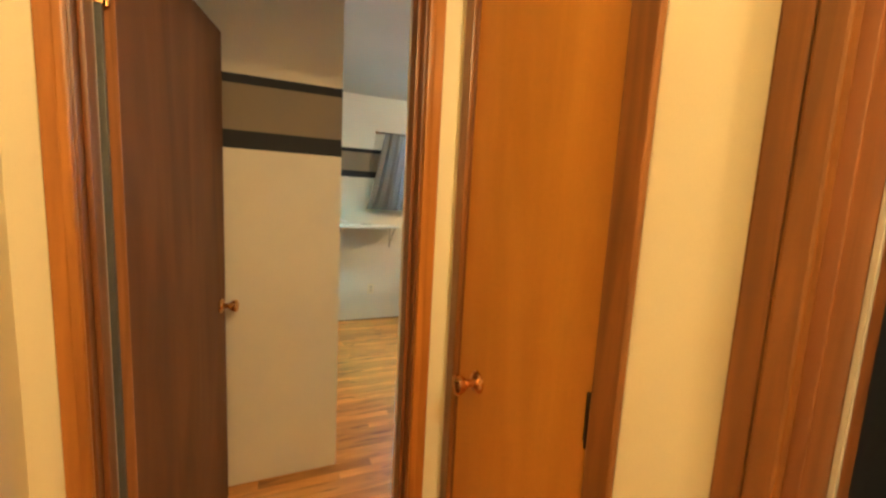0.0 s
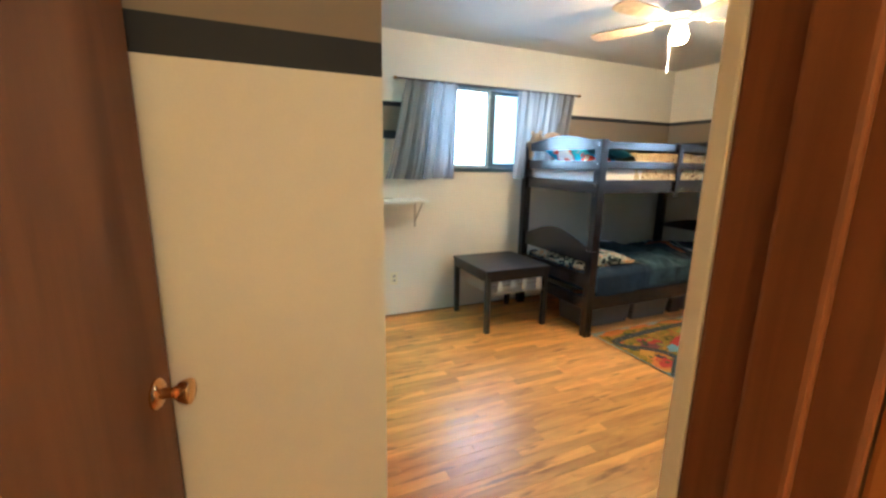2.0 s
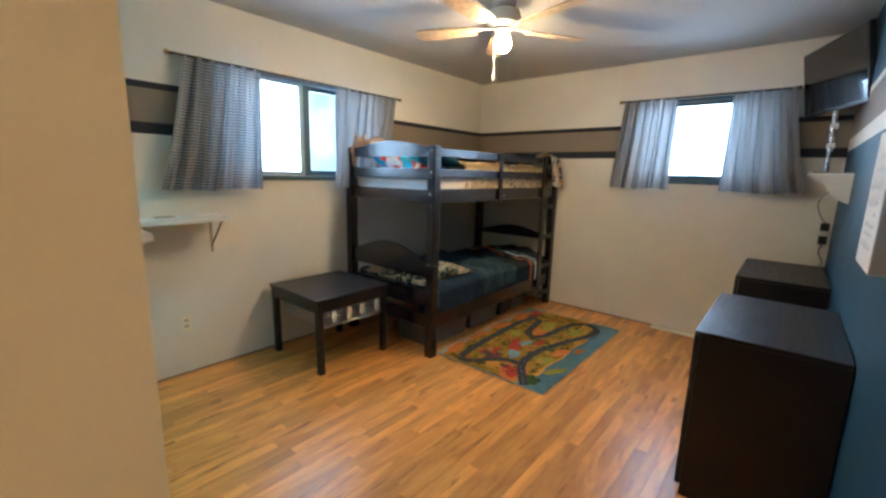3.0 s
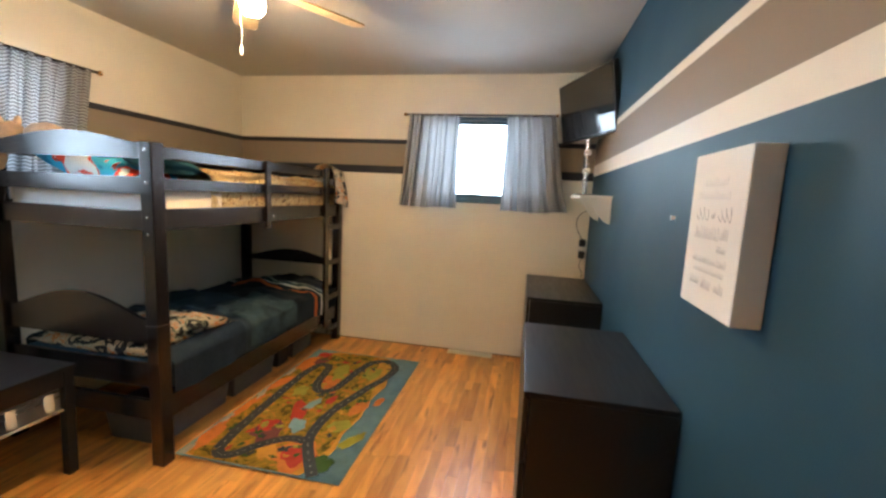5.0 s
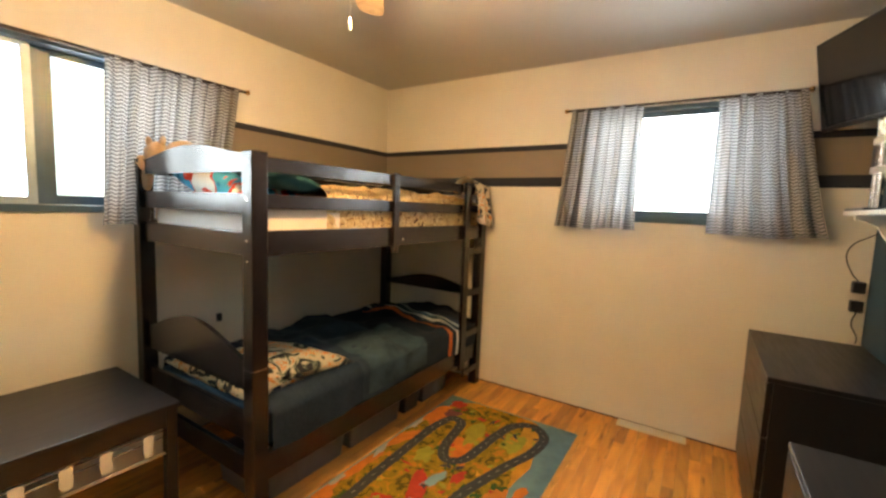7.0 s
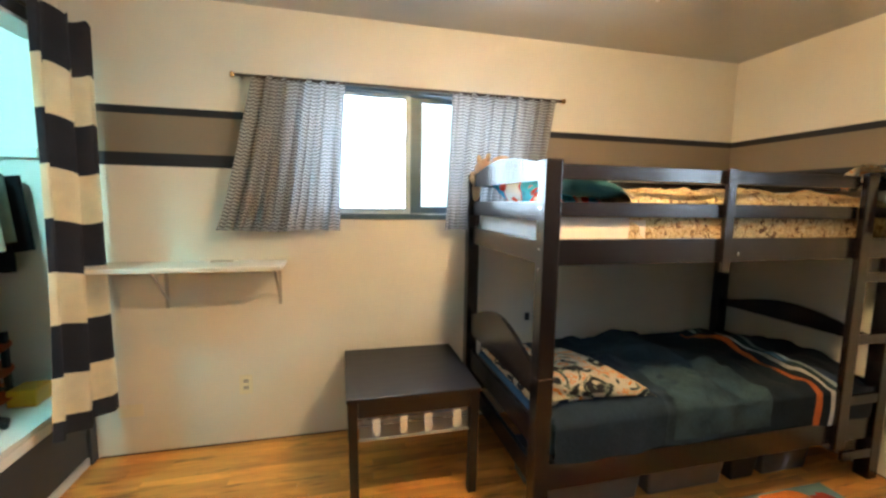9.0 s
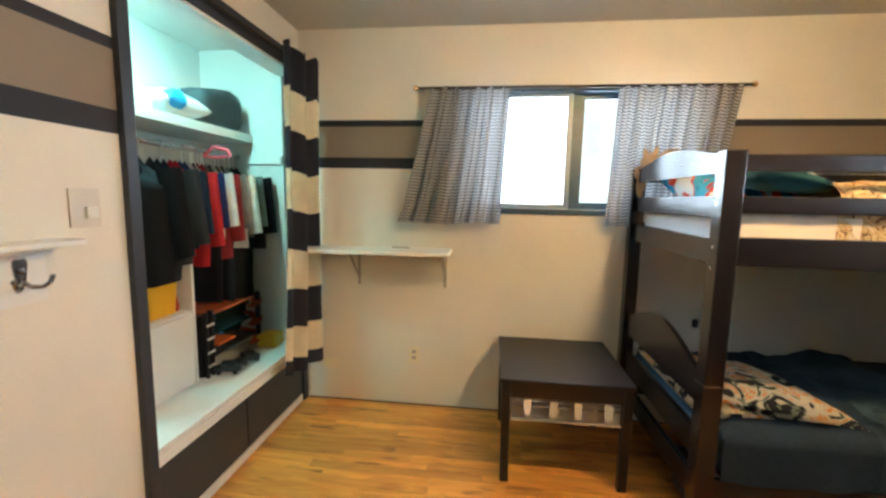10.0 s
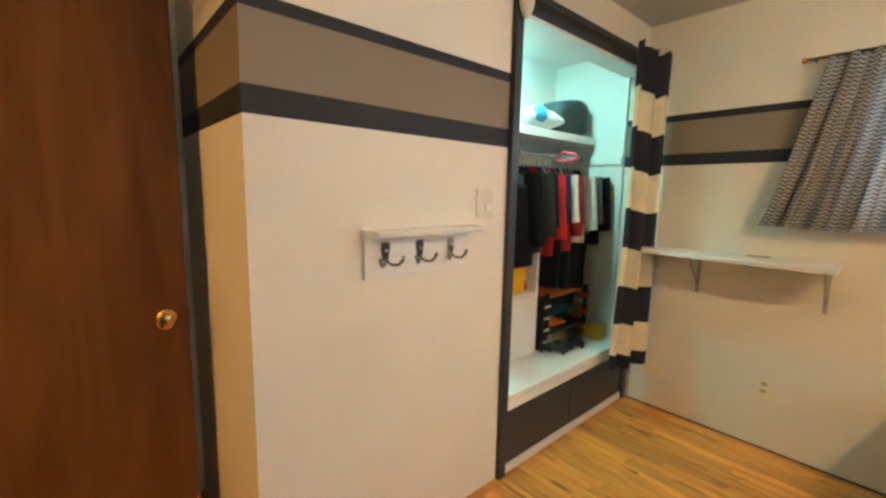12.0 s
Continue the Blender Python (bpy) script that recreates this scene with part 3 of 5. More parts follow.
# ---------------------------------------------------------------- cloth materials
def woven(name, colour, rough=0.9, vary=0.15, scale=10, fine=400, bump=0.5, through_light=0.0):
    m = mat(name, colour, rough, vary=vary, scale=scale, bump=bump, fine=fine, spec=0.15)
    if through_light:
        n, link = m.node_tree.nodes, m.node_tree.links.new
        tr, mix = n.new("ShaderNodeBsdfTranslucent"), n.new("ShaderNodeMixShader")
        bsdf, out = n["Principled BSDF"], n["Material Output"]
        src = bsdf.inputs["Base Color"].links[0].from_socket
        link(src, tr.inputs["Color"])
        mix.inputs[0].default_value = through_light
        link(bsdf.outputs[0], mix.inputs[1]), link(tr.outputs[0], mix.inputs[2]), link(mix.outputs[0], out.inputs["Surface"])
    return m


def math_node(n, link, op, a, b=None, c=None):
    x = n.new("ShaderNodeMath")
    x.operation = op
    for k, v in enumerate((a, b, c)):
        if v is None:
            continue
        if isinstance(v, (int, float)):
            x.inputs[k].default_value = v
        else:
            link(v, x.inputs[k])
    return x.outputs[0]


def recolour(m, socket):
    """Feeds a colour into the first scaling node of a material made by mat()."""
    scale = next(x for x in m.node_tree.nodes if x.bl_idname == "ShaderNodeVectorMath" and x.operation == "SCALE" and not x.inputs[0].is_linked)
    m.node_tree.links.new(socket, scale.inputs[0])


def chevron(name, width, height):
    """Sheer cotton printed with fine grey and white zigzags; the sheet's UV spans width by height."""
    m = woven(name, (1, 1, 1), 0.9, 0.06, 12, 500, 0.3, 0.2)
    n, link = m.node_tree.nodes, m.node_tree.links.new
    uv, sep = n.new("ShaderNodeUVMap"), n.new("ShaderNodeSeparateXYZ")
    link(uv.outputs[0], sep.inputs[0])
    tri = math_node(n, link, "PINGPONG", math_node(n, link, "MULTIPLY", sep.outputs["X"], width / 0.0128), 1.0)
    v = math_node(n, link, "MULTIPLY_ADD", sep.outputs["Y"], height / 0.0190, math_node(n, link, "MULTIPLY", tri, 0.55))
    on = math_node(n, link, "GREATER_THAN", math_node(n, link, "FRACT", v), 0.5)
    mix = n.new("ShaderNodeMix")
    mix.data_type = "RGBA"
    mix.inputs["A"].default_value, mix.inputs["B"].default_value = (0.135, 0.133, 0.14, 1), (0.41, 0.41, 0.415, 1)
    link(on, mix.inputs["Factor"])
    recolour(m, mix.outputs["Result"])
    return m


def ramp_cloth(name, axis, stops, **more):
    """Cloth in straight bands along the sheet's u or v."""
    m = woven(name, (1, 1, 1), **more)
    n, link = m.node_tree.nodes, m.node_tree.links.new
    uv, sep, ramp = n.new("ShaderNodeUVMap"), n.new("ShaderNodeSeparateXYZ"), n.new("ShaderNodeValToRGB")
    link(uv.outputs[0], sep.inputs[0]), link(sep.outputs[axis], ramp.inputs["Fac"])
    ramp.color_ramp.interpolation = "CONSTANT"
    el = ramp.color_ramp.elements
    el[0].position, el[0].color = 0, (*stops[0][1], 1)
    el[1].position, el[1].color = stops[1][0], (*stops[1][1], 1)
    for p, c in stops[2:]:
        e = el.new(p)
        e.color = (*c, 1)
    recolour(m, ramp.outputs[0])
    return m


def blotched(name, stops, scale, fine=60, bump=0.6, distort=1.5, rough=0.9):
    """Printed or fleecy cloth: irregular patches of a few colours."""
    m = woven(name, (1, 1, 1), rough, 0.15, 12, fine, bump)
    n, link = m.node_tree.nodes, m.node_tree.links.new
    co, tex, ramp = n.new("ShaderNodeTexCoord"), n.new("ShaderNodeTexNoise"), n.new("ShaderNodeValToRGB")
    link(co.outputs["Object"], tex.inputs["Vector"]), link(tex.outputs["Fac"], ramp.inputs["Fac"])
    tex.inputs["Scale"].default_value, tex.inputs["Distortion"].default_value, tex.inputs["Detail"].default_value = scale, distort, 3
    ramp.color_ramp.interpolation = "CONSTANT"
    el = ramp.color_ramp.elements
    el[0].position, el[0].color = 0, (*stops[0][1], 1)
    el[1].position, el[1].color = stops[1][0], (*stops[1][1], 1)
    for p, c in stops[2:]:
        e = el.new(p)
        e.color = (*c, 1)
    recolour(m, ramp.outputs[0])
    return m


M["chevron"] = chevron("grey_white_chevron_cotton", 0.80, 0.82)
BAND, IVORY = (0.03, 0.032, 0.045), (0.80, 0.70, 0.50)
edges = [0.0, 0.044, 0.146, 0.267, 0.387, 0.508, 0.630, 0.752, 0.871]
M["band_curtain"] = ramp_cloth("navy_ivory_banded_cotton", "Y", [(e, BAND if k % 2 == 0 else IVORY) for k, e in enumerate(edges)], through_light=0.12, bump=0.3)
M["sheet"] = woven("white_cotton_sheet", (0.72, 0.72, 0.72), 0.85, 0.05, bump=0.25)
M["cream_sheet"] = woven("cream_cotton_sheet", (0.68, 0.58, 0.47), 0.85, 0.08, bump=0.25)
M["fleece"] = blotched("cream_brown_printed_fleece", [(0, (0.10, 0.055, 0.03)), (0.38, (0.34, 0.21, 0.09)), (0.46, (0.56, 0.42, 0.22)), (0.57, (0.33, 0.24, 0.10)), (0.63, (0.62, 0.50, 0.32))], 30, 45, 0.9)
M["throw"] = blotched("cream_grey_printed_throw", [(0, (0.03, 0.035, 0.045)), (0.44, (0.62, 0.53, 0.38)), (0.54, (0.55, 0.49, 0.38)), (0.575, (0.64, 0.23, 0.04)), (0.63, (0.66, 0.58, 0.44))], 9, 120, 0.3)
M["spotted_throw"] = blotched("cream_throw_with_orange_spots", [(0, (0.03, 0.03, 0.03)), (0.40, (0.22, 0.24, 0.17)), (0.44, (0.66, 0.58, 0.42)), (0.555, (0.70, 0.24, 0.03)), (0.61, (0.68, 0.58, 0.40))], 9, 120, 0.3)
M["hero_pillow"] = blotched("blue_red_white_printed_cotton", [(0, (0.03, 0.22, 0.42)), (0.42, (0.06, 0.36, 0.58)), (0.52, (0.62, 0.07, 0.04)), (0.585, (0.72, 0.74, 0.74))], 6.5, 300, 0.2, 0.6)
M["teal_cloth"] = woven("dark_teal_cotton", (0.014, 0.055, 0.065), 0.9, 0.2)
M["comforter"] = ramp_cloth("dark_slate_comforter_with_stripes", "X",
                            [(0, (0.017, 0.028, 0.042)), (0.30, (0.026, 0.042, 0.056)), (0.55, (0.016, 0.024, 0.032)), (0.78, (0.50, 0.13, 0.035)), (0.803, (0.016, 0.024, 0.032)),
                             (0.835, (0.55, 0.54, 0.50)), (0.848, (0.02, 0.04, 0.045)), (0.875, (0.22, 0.25, 0.22)), (0.888, (0.016, 0.022, 0.03))], vary=0.45, scale=5, bump=0.7, fine=60)
M["fuzzy"] = woven("grey_teal_fuzzy_fleece", (0.034, 0.056, 0.064), 1.0, 0.75, 7, 130, 1.0)
M["blue_sheet"] = woven("dull_blue_cotton_sheet", (0.06, 0.12, 0.19), 0.9, 0.15)
M["plush"] = woven("tan_plush", (0.50, 0.33, 0.21), 1.0, 0.3, 20, 260, 1.0)
M["bin_grey"] = mat("cloudy_grey_plastic", (0.10, 0.095, 0.095), 0.35, vary=0.2, scale=14)
M["yellow"] = mat("yellow_plastic", (0.78, 0.42, 0.015), 0.35, vary=0.06)
M["orange"] = mat("orange_plastic", (0.62, 0.13, 0.03), 0.35, vary=0.15)
M["duffel"] = woven("dark_grey_nylon", (0.05, 0.065, 0.07), 0.6, 0.2, 14, 300, 0.3)
M["aqua"] = mat("bright_blue_print", (0.05, 0.36, 0.72), 0.4, vary=0.15, scale=20)
M["wrap"] = mat("glossy_white_wrap", (0.72, 0.78, 0.78), 0.25, vary=0.06)
M["screen"] = mat("glossy_black_screen", (0.006, 0.006, 0.008), 0.08, vary=0.1)
M["canvas"] = woven("white_stretched_canvas", (0.78, 0.77, 0.76), 0.8, 0.03, 8, 500, 0.3)
M["ink"] = mat("grey_ink", (0.40, 0.40, 0.43), 0.8, vary=0.4, scale=40)
M["chalk"] = mat("white_chalk_paint", (0.62, 0.62, 0.60), 0.8, vary=0.3, scale=60)
M["blade"] = wood("pale_maple_fan_blade", (0.48, 0.33, 0.18), (0.64, 0.48, 0.29), 0.4, (6, 6, 6))


# ---------------------------------------------------------------- soft shapes
def cushion(bm, w, d, h, m=None, pinch=0.35, n=16, wrinkle=0.006):
    """A stuffed cushion lying flat: w along x, d along y, h thick."""
    m = m or Matrix()
    for side in (1, -1):
        def place(u, v):
            e = (max(0.0, 1 - abs(2 * u - 1) ** 3.2) * max(0.0, 1 - abs(2 * v - 1) ** 3.2)) ** 0.5
            x, y = (u - 0.5) * w, (v - 0.5) * d
            corner = (abs(2 * u - 1) * abs(2 * v - 1)) ** 3
            x, y = x * (1 - 0.04 * (1 - corner)), y * (1 - 0.04 * (1 - corner))
            z = side * h / 2 * e + wrinkle * noise.noise((x * 14, y * 14, side * 3)) * e
            return m @ Vector((x, y, z + h / 2))
        grid(bm, n, n, place)
    bmesh.ops.remove_doubles(bm, verts=bm.verts, dist=0.0005)


def drape(bm, x0, x1, y0, y1, z, hang, lump=0.02, freq=5.0, seed=0.0, nu=60, nv=40, hang_y1=None, crown=0.03):
    """A cover over a mattress: flat on top with soft lumps, hanging down past both long sides."""
    hang2 = hang if hang_y1 is None else hang_y1
    total = hang + (y1 - y0) + hang2

    def place(u, v):
        s = v * total
        x = x0 + (x1 - x0) * u
        bulge = 0.012 * noise.noise((x * 6, s * 6, seed))
        if s < hang:
            y, zz = y0 - 0.012 - abs(bulge), z - (hang - s)
        elif s > hang + (y1 - y0):
            y, zz = y1 + 0.012, z - (s - hang - (y1 - y0))
        else:
            y, zz = y0 + s - hang, z
            k = (y - y0) / (y1 - y0)
            zz += crown * math.sin(math.pi * k) + lump * (noise.fractal((x * freq, y * freq, seed), 1.0, 2.0, 3))
        edge = min(s - hang, hang + (y1 - y0) - s)
        if 0 <= edge < 0.05:
            zz -= 0.02 * (1 - edge / 0.05) ** 2
        if s < hang:
            zz -= 0.02 + 0.025 * noise.noise((x * 5, 1.7, seed)) * (1 - s / hang)
        return Vector((x, y, zz))
    grid(bm, nu, nv, place)


def curtain_panel(name, parent, m, top0, top1, low0, low1, z1, z0, folds, depth, seed, label=""):
    """A gathered curtain panel: x along the rod, y towards the room."""
    def place(u, v):
        k = v ** 0.8
        a = (low0 + (top0 - low0) * k) + ((low1 - low0) + ((top1 - top0) - (low1 - low0)) * k) * u
        ph = u * folds * math.tau + seed
        swell = depth * (0.35 + 0.65 * (1 - v) + 0.2 * noise.noise((u * 5, v * 2, seed)))
        y = swell * (0.6 * math.sin(ph + 0.5 * math.sin(v * 3 + seed)) + 0.4 * math.sin(ph * 1.73 + seed * 2 + 1.2 * v)) + 0.03 * (1 - v) ** 2
        a += 0.008 * math.sin(ph * 2 + v * 2)
        z = z0 + (z1 - z0) * v + 0.018 * noise.noise((u * 3, seed, 0)) * (1 - v)
        return Vector((a, y, z))
    bm = bmesh.new()
    grid(bm, 90, 24, place)
    ob = part(name, bm, m, parent, label)
    return ob


def curtain_set(m, x0, x1, z, panels, label):
    """A thin rod with finials and two chevron panels; x along the wall, y into the room."""
    t = thing("window_curtain", m, label, "curtain", "chevron window curtains")
    bm = bmesh.new()
    rod(bm, (x0 + 0.02, 0, z), (x1 - 0.02, 0, z), 0.008)
    part("curtain_rod", bm, M["dark_metal"], t, "thin bronze curtain rod", 40)
    for x, s in ((x0, 1), (x1, -1)):
        bm = bmesh.new()
        lathe(bm, ((0, 0), (0.012, 0.003), (0.017, 0.012), (0.012, 0.022), (0.007, 0.026), (0.011, 0.03), (0.0, 0.031)), pose(x, 0, z, 0, 90 * s, 0), 14)
        part("finial", bm, M["brass"], t, "small brass finial", 40)
        bm = bmesh.new()
        rod(bm, (x + 0.05 * s, 0, z), (x + 0.05 * s, -0.055, z), 0.005, sides=8)
        part("rod_bracket", bm, M["dark_metal"], t)
    for k, p in enumerate(panels):
        curtain_panel("panel", t, M["chevron"], *p, seed=1.3 + k * 2.1)
    return t


# wall poses: x along the wall, y out of the wall into the room
north_m = pose(0, YN - 0.06, 0, 0, 0, 180)
curtain_set(north_m, -4.715, -2.775, 2.062, ((-4.64, -3.97, -4.50, -3.93, 2.07, 1.255, 9, 0.040), (-3.365, -2.885, -3.325, -2.69, 2.07, 1.25, 7, 0.042)),
            "pair of sheer grey and white chevron curtains on a rod")
east_m = pose(XE - 0.06, 0, 0, 0, 0, 90)
curtain_set(east_m, 3.41, 4.72, 2.092, ((3.445, 3.835, 3.285, 3.83, 2.10, 1.305, 6, 0.040), (4.22, 4.665, 4.215, 4.73, 2.10, 1.305, 6, 0.040)),
            "pair of sheer grey and white chevron curtains on a rod")

# banded closet curtain, bunched at the end of the opening
t = thing("closet_curtain", pose(2.115, 0, 0, 0, 0, 90), "navy and ivory striped closet curtain pulled to one side", "curtain")
bm = bmesh.new()


def closet_fold(u, v):
    y = 5.965 + 0.35 * u - 0.10 * (1 - v) * (1 - u) + 0.008 * math.sin(9 * u + 4 * v)
    d = (0.030 + 0.006 * math.sin(v * 5)) * math.sin(u * 2.3 * math.tau + 0.4 + 0.3 * math.sin(v * 4)) + 0.007 * math.sin(u * 31)
    low = 0.30 + 0.07 * (1 - u) ** 2
    return Vector((y, -d - 0.03 * u, low + (2.232 + 0.015 * math.sin(u * 22) - low) * v))


grid(bm, 96, 40, closet_fold)
part("panel", bm, M["band_curtain"], t)
bm = bmesh.new()
rod(bm, (5.07, 0.05, 2.205), (6.34, 0.05, 2.205), 0.008)
part("curtain_rod", bm, M["dark_metal"], t, "thin curtain rod", 40)


# ---------------------------------------------------------------- ceiling fan
fan = thing("ceiling_fan", pose(FAN[0], FAN[1], H), "white five-blade ceiling fan with one lit lamp", "ceiling fan")
bm = bmesh.new()
lathe(bm, ((0, -0.001), (0.075, -0.001), (0.07, -0.03), (0.05, -0.05), (0.095, -0.06), (0.105, -0.09), (0.10, -0.13), (0.07, -0.15), (0.045, -0.155), (0, -0.156)))
part("motor_housing", bm, M["plastic_white"], fan, "", 35)
blade_bm = bmesh.new()
outline = [(0.17, -0.045), (0.30, -0.058), (0.50, -0.064), (0.555, -0.055), (0.57, -0.03), (0.575, 0), (0.57, 0.03), (0.555, 0.055), (0.50, 0.064), (0.30, 0.058), (0.17, 0.045)]
plate(blade_bm, outline, 0.007, pose(0, 0, 0, -90, 0, 0))
blade = part("blade", blade_bm, M["blade"], fan, "pale maple fan blade", at=pose(0, 0, -0.155, 0, 0, -32) @ pose(0, 0, 0, 10, 0, 0))
arm_bm = bmesh.new()
plate(arm_bm, [(0.07, -0.012), (0.14, -0.012), (0.17, -0.03), (0.22, -0.034), (0.235, 0), (0.22, 0.034), (0.17, 0.03), (0.14, 0.012), (0.07, 0.012)], 0.006, pose(0, 0, 0, -90, 0, 0))
arm = part("blade_arm", arm_bm, M["plastic_white"], fan, at=pose(0, 0, -0.147, 0, 0, -32) @ pose(0, 0, 0, 10, 0, 0))
for k in range(1, 5):
    for ob in (blade, arm):
        c = ob.copy()
        scene.collection.objects.link(c)
        c.matrix_basis = pose(0, 0, 0, 0, 0, 72 * k) @ ob.matrix_basis
bm = bmesh.new()
lathe(bm, ((0, -0.156), (0.05, -0.157), (0.055, -0.165), (0.03, -0.175), (0.0, -0.176)))
part("lamp_holder", bm, M["plastic_white"], fan, "", 35)
bm = bmesh.new()
lathe(bm, ((0, -0.177), (0.032, -0.178), (0.045, -0.20), (0.052, -0.24)))
part("glass_neck", bm, M["lamp_neck"], fan, "frosted neck of the lamp", 60)
bm = bmesh.new()
lathe(bm, ((0.052, -0.2405), (0.05, -0.262), (0.036, -0.283), (0.0, -0.29)))
part("lamp_glass", bm, M["lamp_glow"], fan, "lit frosted glass lamp", 60)
bm = bmesh.new()
for k in range(34):
    bmesh.ops.create_icosphere(bm, subdivisions=1, radius=0.0022, matrix=Matrix.Translation((0.0, 0.058, -0.15 - k * 0.0075)))
lathe(bm, ((0, -0.455), (0.006, -0.452), (0.007, -0.43), (0.003, -0.41), (0, -0.405)), pose(0.0, 0.058, 0), 10)
part("pull_chain", bm, M["plastic_white"], fan, "beaded pull chain")


# ---------------------------------------------------------------- bedding
bx, by = 4.075, 5.29
t = thing("mattress", pose(0, 0, 0), "upper bunk mattress in a white fitted sheet", "mattress")
slab("body", M["sheet"], t, (bx + 0.075, bx + 1.92, by + 0.05, by + 0.955, 1.202, 1.36), 0.03)
t = thing("fitted_sheet", pose(0, 0, 0), "cream sheet edge on the upper bunk", "sheet")
bm = bmesh.new()
drape(bm, bx + 0.08, bx + 0.48, by + 0.055, by + 0.95, 1.375, 0.09, 0.006, 5, 2.0, 20, 24, crown=0.01)
part("cloth", bm, M["cream_sheet"], t)
t = thing("blanket", pose(0, 0, 0), "cream and brown printed fleece blanket on the upper bunk", "blanket")
bm = bmesh.new()
drape(bm, bx + 0.40, bx + 1.90, by + 0.052, by + 0.955, 1.465, 0.185, 0.035, 7, 4.2, 90, 50, crown=0.03)
part("cloth", bm, M["fleece"], t)
t = thing("blanket", pose(0, 0, 0), "pale printed throw slung over the bunk end", "blanket")
bm = bmesh.new()


def slung(u, v):
    a = math.pi * (0.02 + 0.96 * v)
    x = 5.80 + 0.27 * u + 0.02 * math.sin(6 * v + 5 * u)
    r = 0.085 + 0.02 * noise.noise((u * 4, v * 4, 7)) + 0.012 * math.sin(u * 22 + 3 * v)
    drop = -0.20 * max(0, 1 - v * 3) - 0.05 * u * max(0, 1 - v * 3)
    return Vector((x, 5.335 - r * 1.15 * math.cos(a), 1.50 + 0.13 * math.sin(a) * (1 - 0.35 * u) + drop))


grid(bm, 40, 36, slung)
part("cloth", bm, M["throw"], t)
t = thing("pillow", pose(bx + 0.26, by + 0.52, 1.375, 0, -14, 90), "blue red and white printed pillow on the upper bunk", "pillow")
bm = bmesh.new()
cushion(bm, 0.62, 0.38, 0.17)
part("case", bm, M["hero_pillow"], t)
t = thing("pillow", pose(bx + 0.27, by + 0.21, 1.45, 8, 4, 12), "dark teal pillow on the upper bunk", "pillow")
bm = bmesh.new()
cushion(bm, 0.32, 0.26, 0.09)
part("case", bm, M["teal_cloth"], t)
t = thing("blanket", pose(bx + 0.36, by + 0.62, 1.50, 4, 4, 20), "bunched red and white cover on the upper bunk", "blanket")
bm = bmesh.new()
cushion(bm, 0.55, 0.42, 0.11, wrinkle=0.03)
part("cloth", bm, M["hero_pillow"], t)

t = thing("mattress", pose(0, 0, 0), "lower bunk mattress in a dull blue sheet", "mattress")
slab("body", M["blue_sheet"], t, (bx + 0.075, bx + 1.92, by + 0.05, by + 0.955, 0.352, 0.50), 0.03)
t = thing("comforter", pose(0, 0, 0), "dark slate comforter with orange and white stripes, rumpled", "comforter")
bm = bmesh.new()
drape(bm, bx + 0.10, bx + 1.915, by + 0.03, by + 0.955, 0.53, 0.165, 0.06, 3.6, 9.1, 100, 56, hang_y1=0.05, crown=0.05)
part("cloth", bm, M["comforter"], t)
t = thing("fleece_throw", pose(0, 0, 0), "fuzzy grey-teal fleece throw across the comforter", "blanket")
bm = bmesh.new()
drape(bm, bx + 0.70, bx + 1.22, by + 0.018, by + 0.50, 0.548, 0.15, 0.06, 3.6, 9.1, 46, 40, hang_y1=0.004, crown=0.03)
for v in bm.verts:
    v.co.x += 0.07 * noise.noise((v.co.x * 3, v.co.y * 4, 3.0))
    v.co.z += 0.010 * noise.noise(v.co * 22)
part("cloth", bm, M["fuzzy"], t)
t = thing("folded_blanket", pose(0, 0, 0), "folded white blanket with black and orange print on the comforter", "blanket")
for k in range(3):
    bm = bmesh.new()

    def layer(u, v):
        x = bx + 0.10 + (0.47 - 0.035 * k) * u - 0.05 * v + 0.05 * (1 - v) * u
        y = by + 0.075 + 0.012 * k + (0.56 - 0.03 * k) * v + 0.02 * math.sin(5 * u + k)
        e = 1 - max(abs(2 * u - 1), abs(2 * v - 1)) ** 10
        z = 0.582 + 0.016 * k + 0.014 * e + 0.010 * noise.noise((x * 6, y * 6, k * 2.0)) + 0.03 * math.sin(math.pi * v) - 0.035 * max(0, u - 0.55) ** 1.2
        return Vector((x, y, z))
    grid(bm, 28, 32, layer)
    bmesh.ops.solidify(bm, geom=bm.faces, thickness=0.010)
    part("fold", bm, M["spotted_throw"], t)
t = thing("pillow", pose(bx + 0.20, by + 0.50, 0.50, 0, -6, 0), "black and white printed pillow at the head of the lower bunk", "pillow")
bm = bmesh.new()
cushion(bm, 0.26, 0.80, 0.105)
part("case", bm, M["throw"], t)
# under-bed boxes
for x0, x1, h, mm, label in ((4.20, 4.72, 0.17, "bin_grey", "low cloudy grey plastic box under the bunk bed"), (4.76, 5.22, 0.17, "bin_grey", "low cloudy grey plastic box under the bunk bed"),
                             (5.26, 5.44, 0.15, "plastic_black", "small black box under the bunk bed"), (5.47, 5.80, 0.19, "bin_grey", "low cloudy grey plastic box under the bunk bed")):
    t = thing("storage_box", pose(x0, 5.43, 0.0), label, "storage box", "boxes under the bed")
    bm = bmesh.new()
    made = box(bm, 0, x1 - x0, 0, 0.36, 0.002, h, 0.012)
    for v in bm.verts:
        if v.co.z < 0.03:
            v.co.x += 0.014 if v.co.x < (x1 - x0) / 2 else -0.014
            v.co.y += 0.014 if v.co.y < 0.18 else -0.014
    part("tub", bm, M[mm], t)
    slab("lid", M[mm], t, (-0.008, x1 - x0 + 0.008, -0.008, 0.368, h + 0.001, h + 0.017), 0.006)


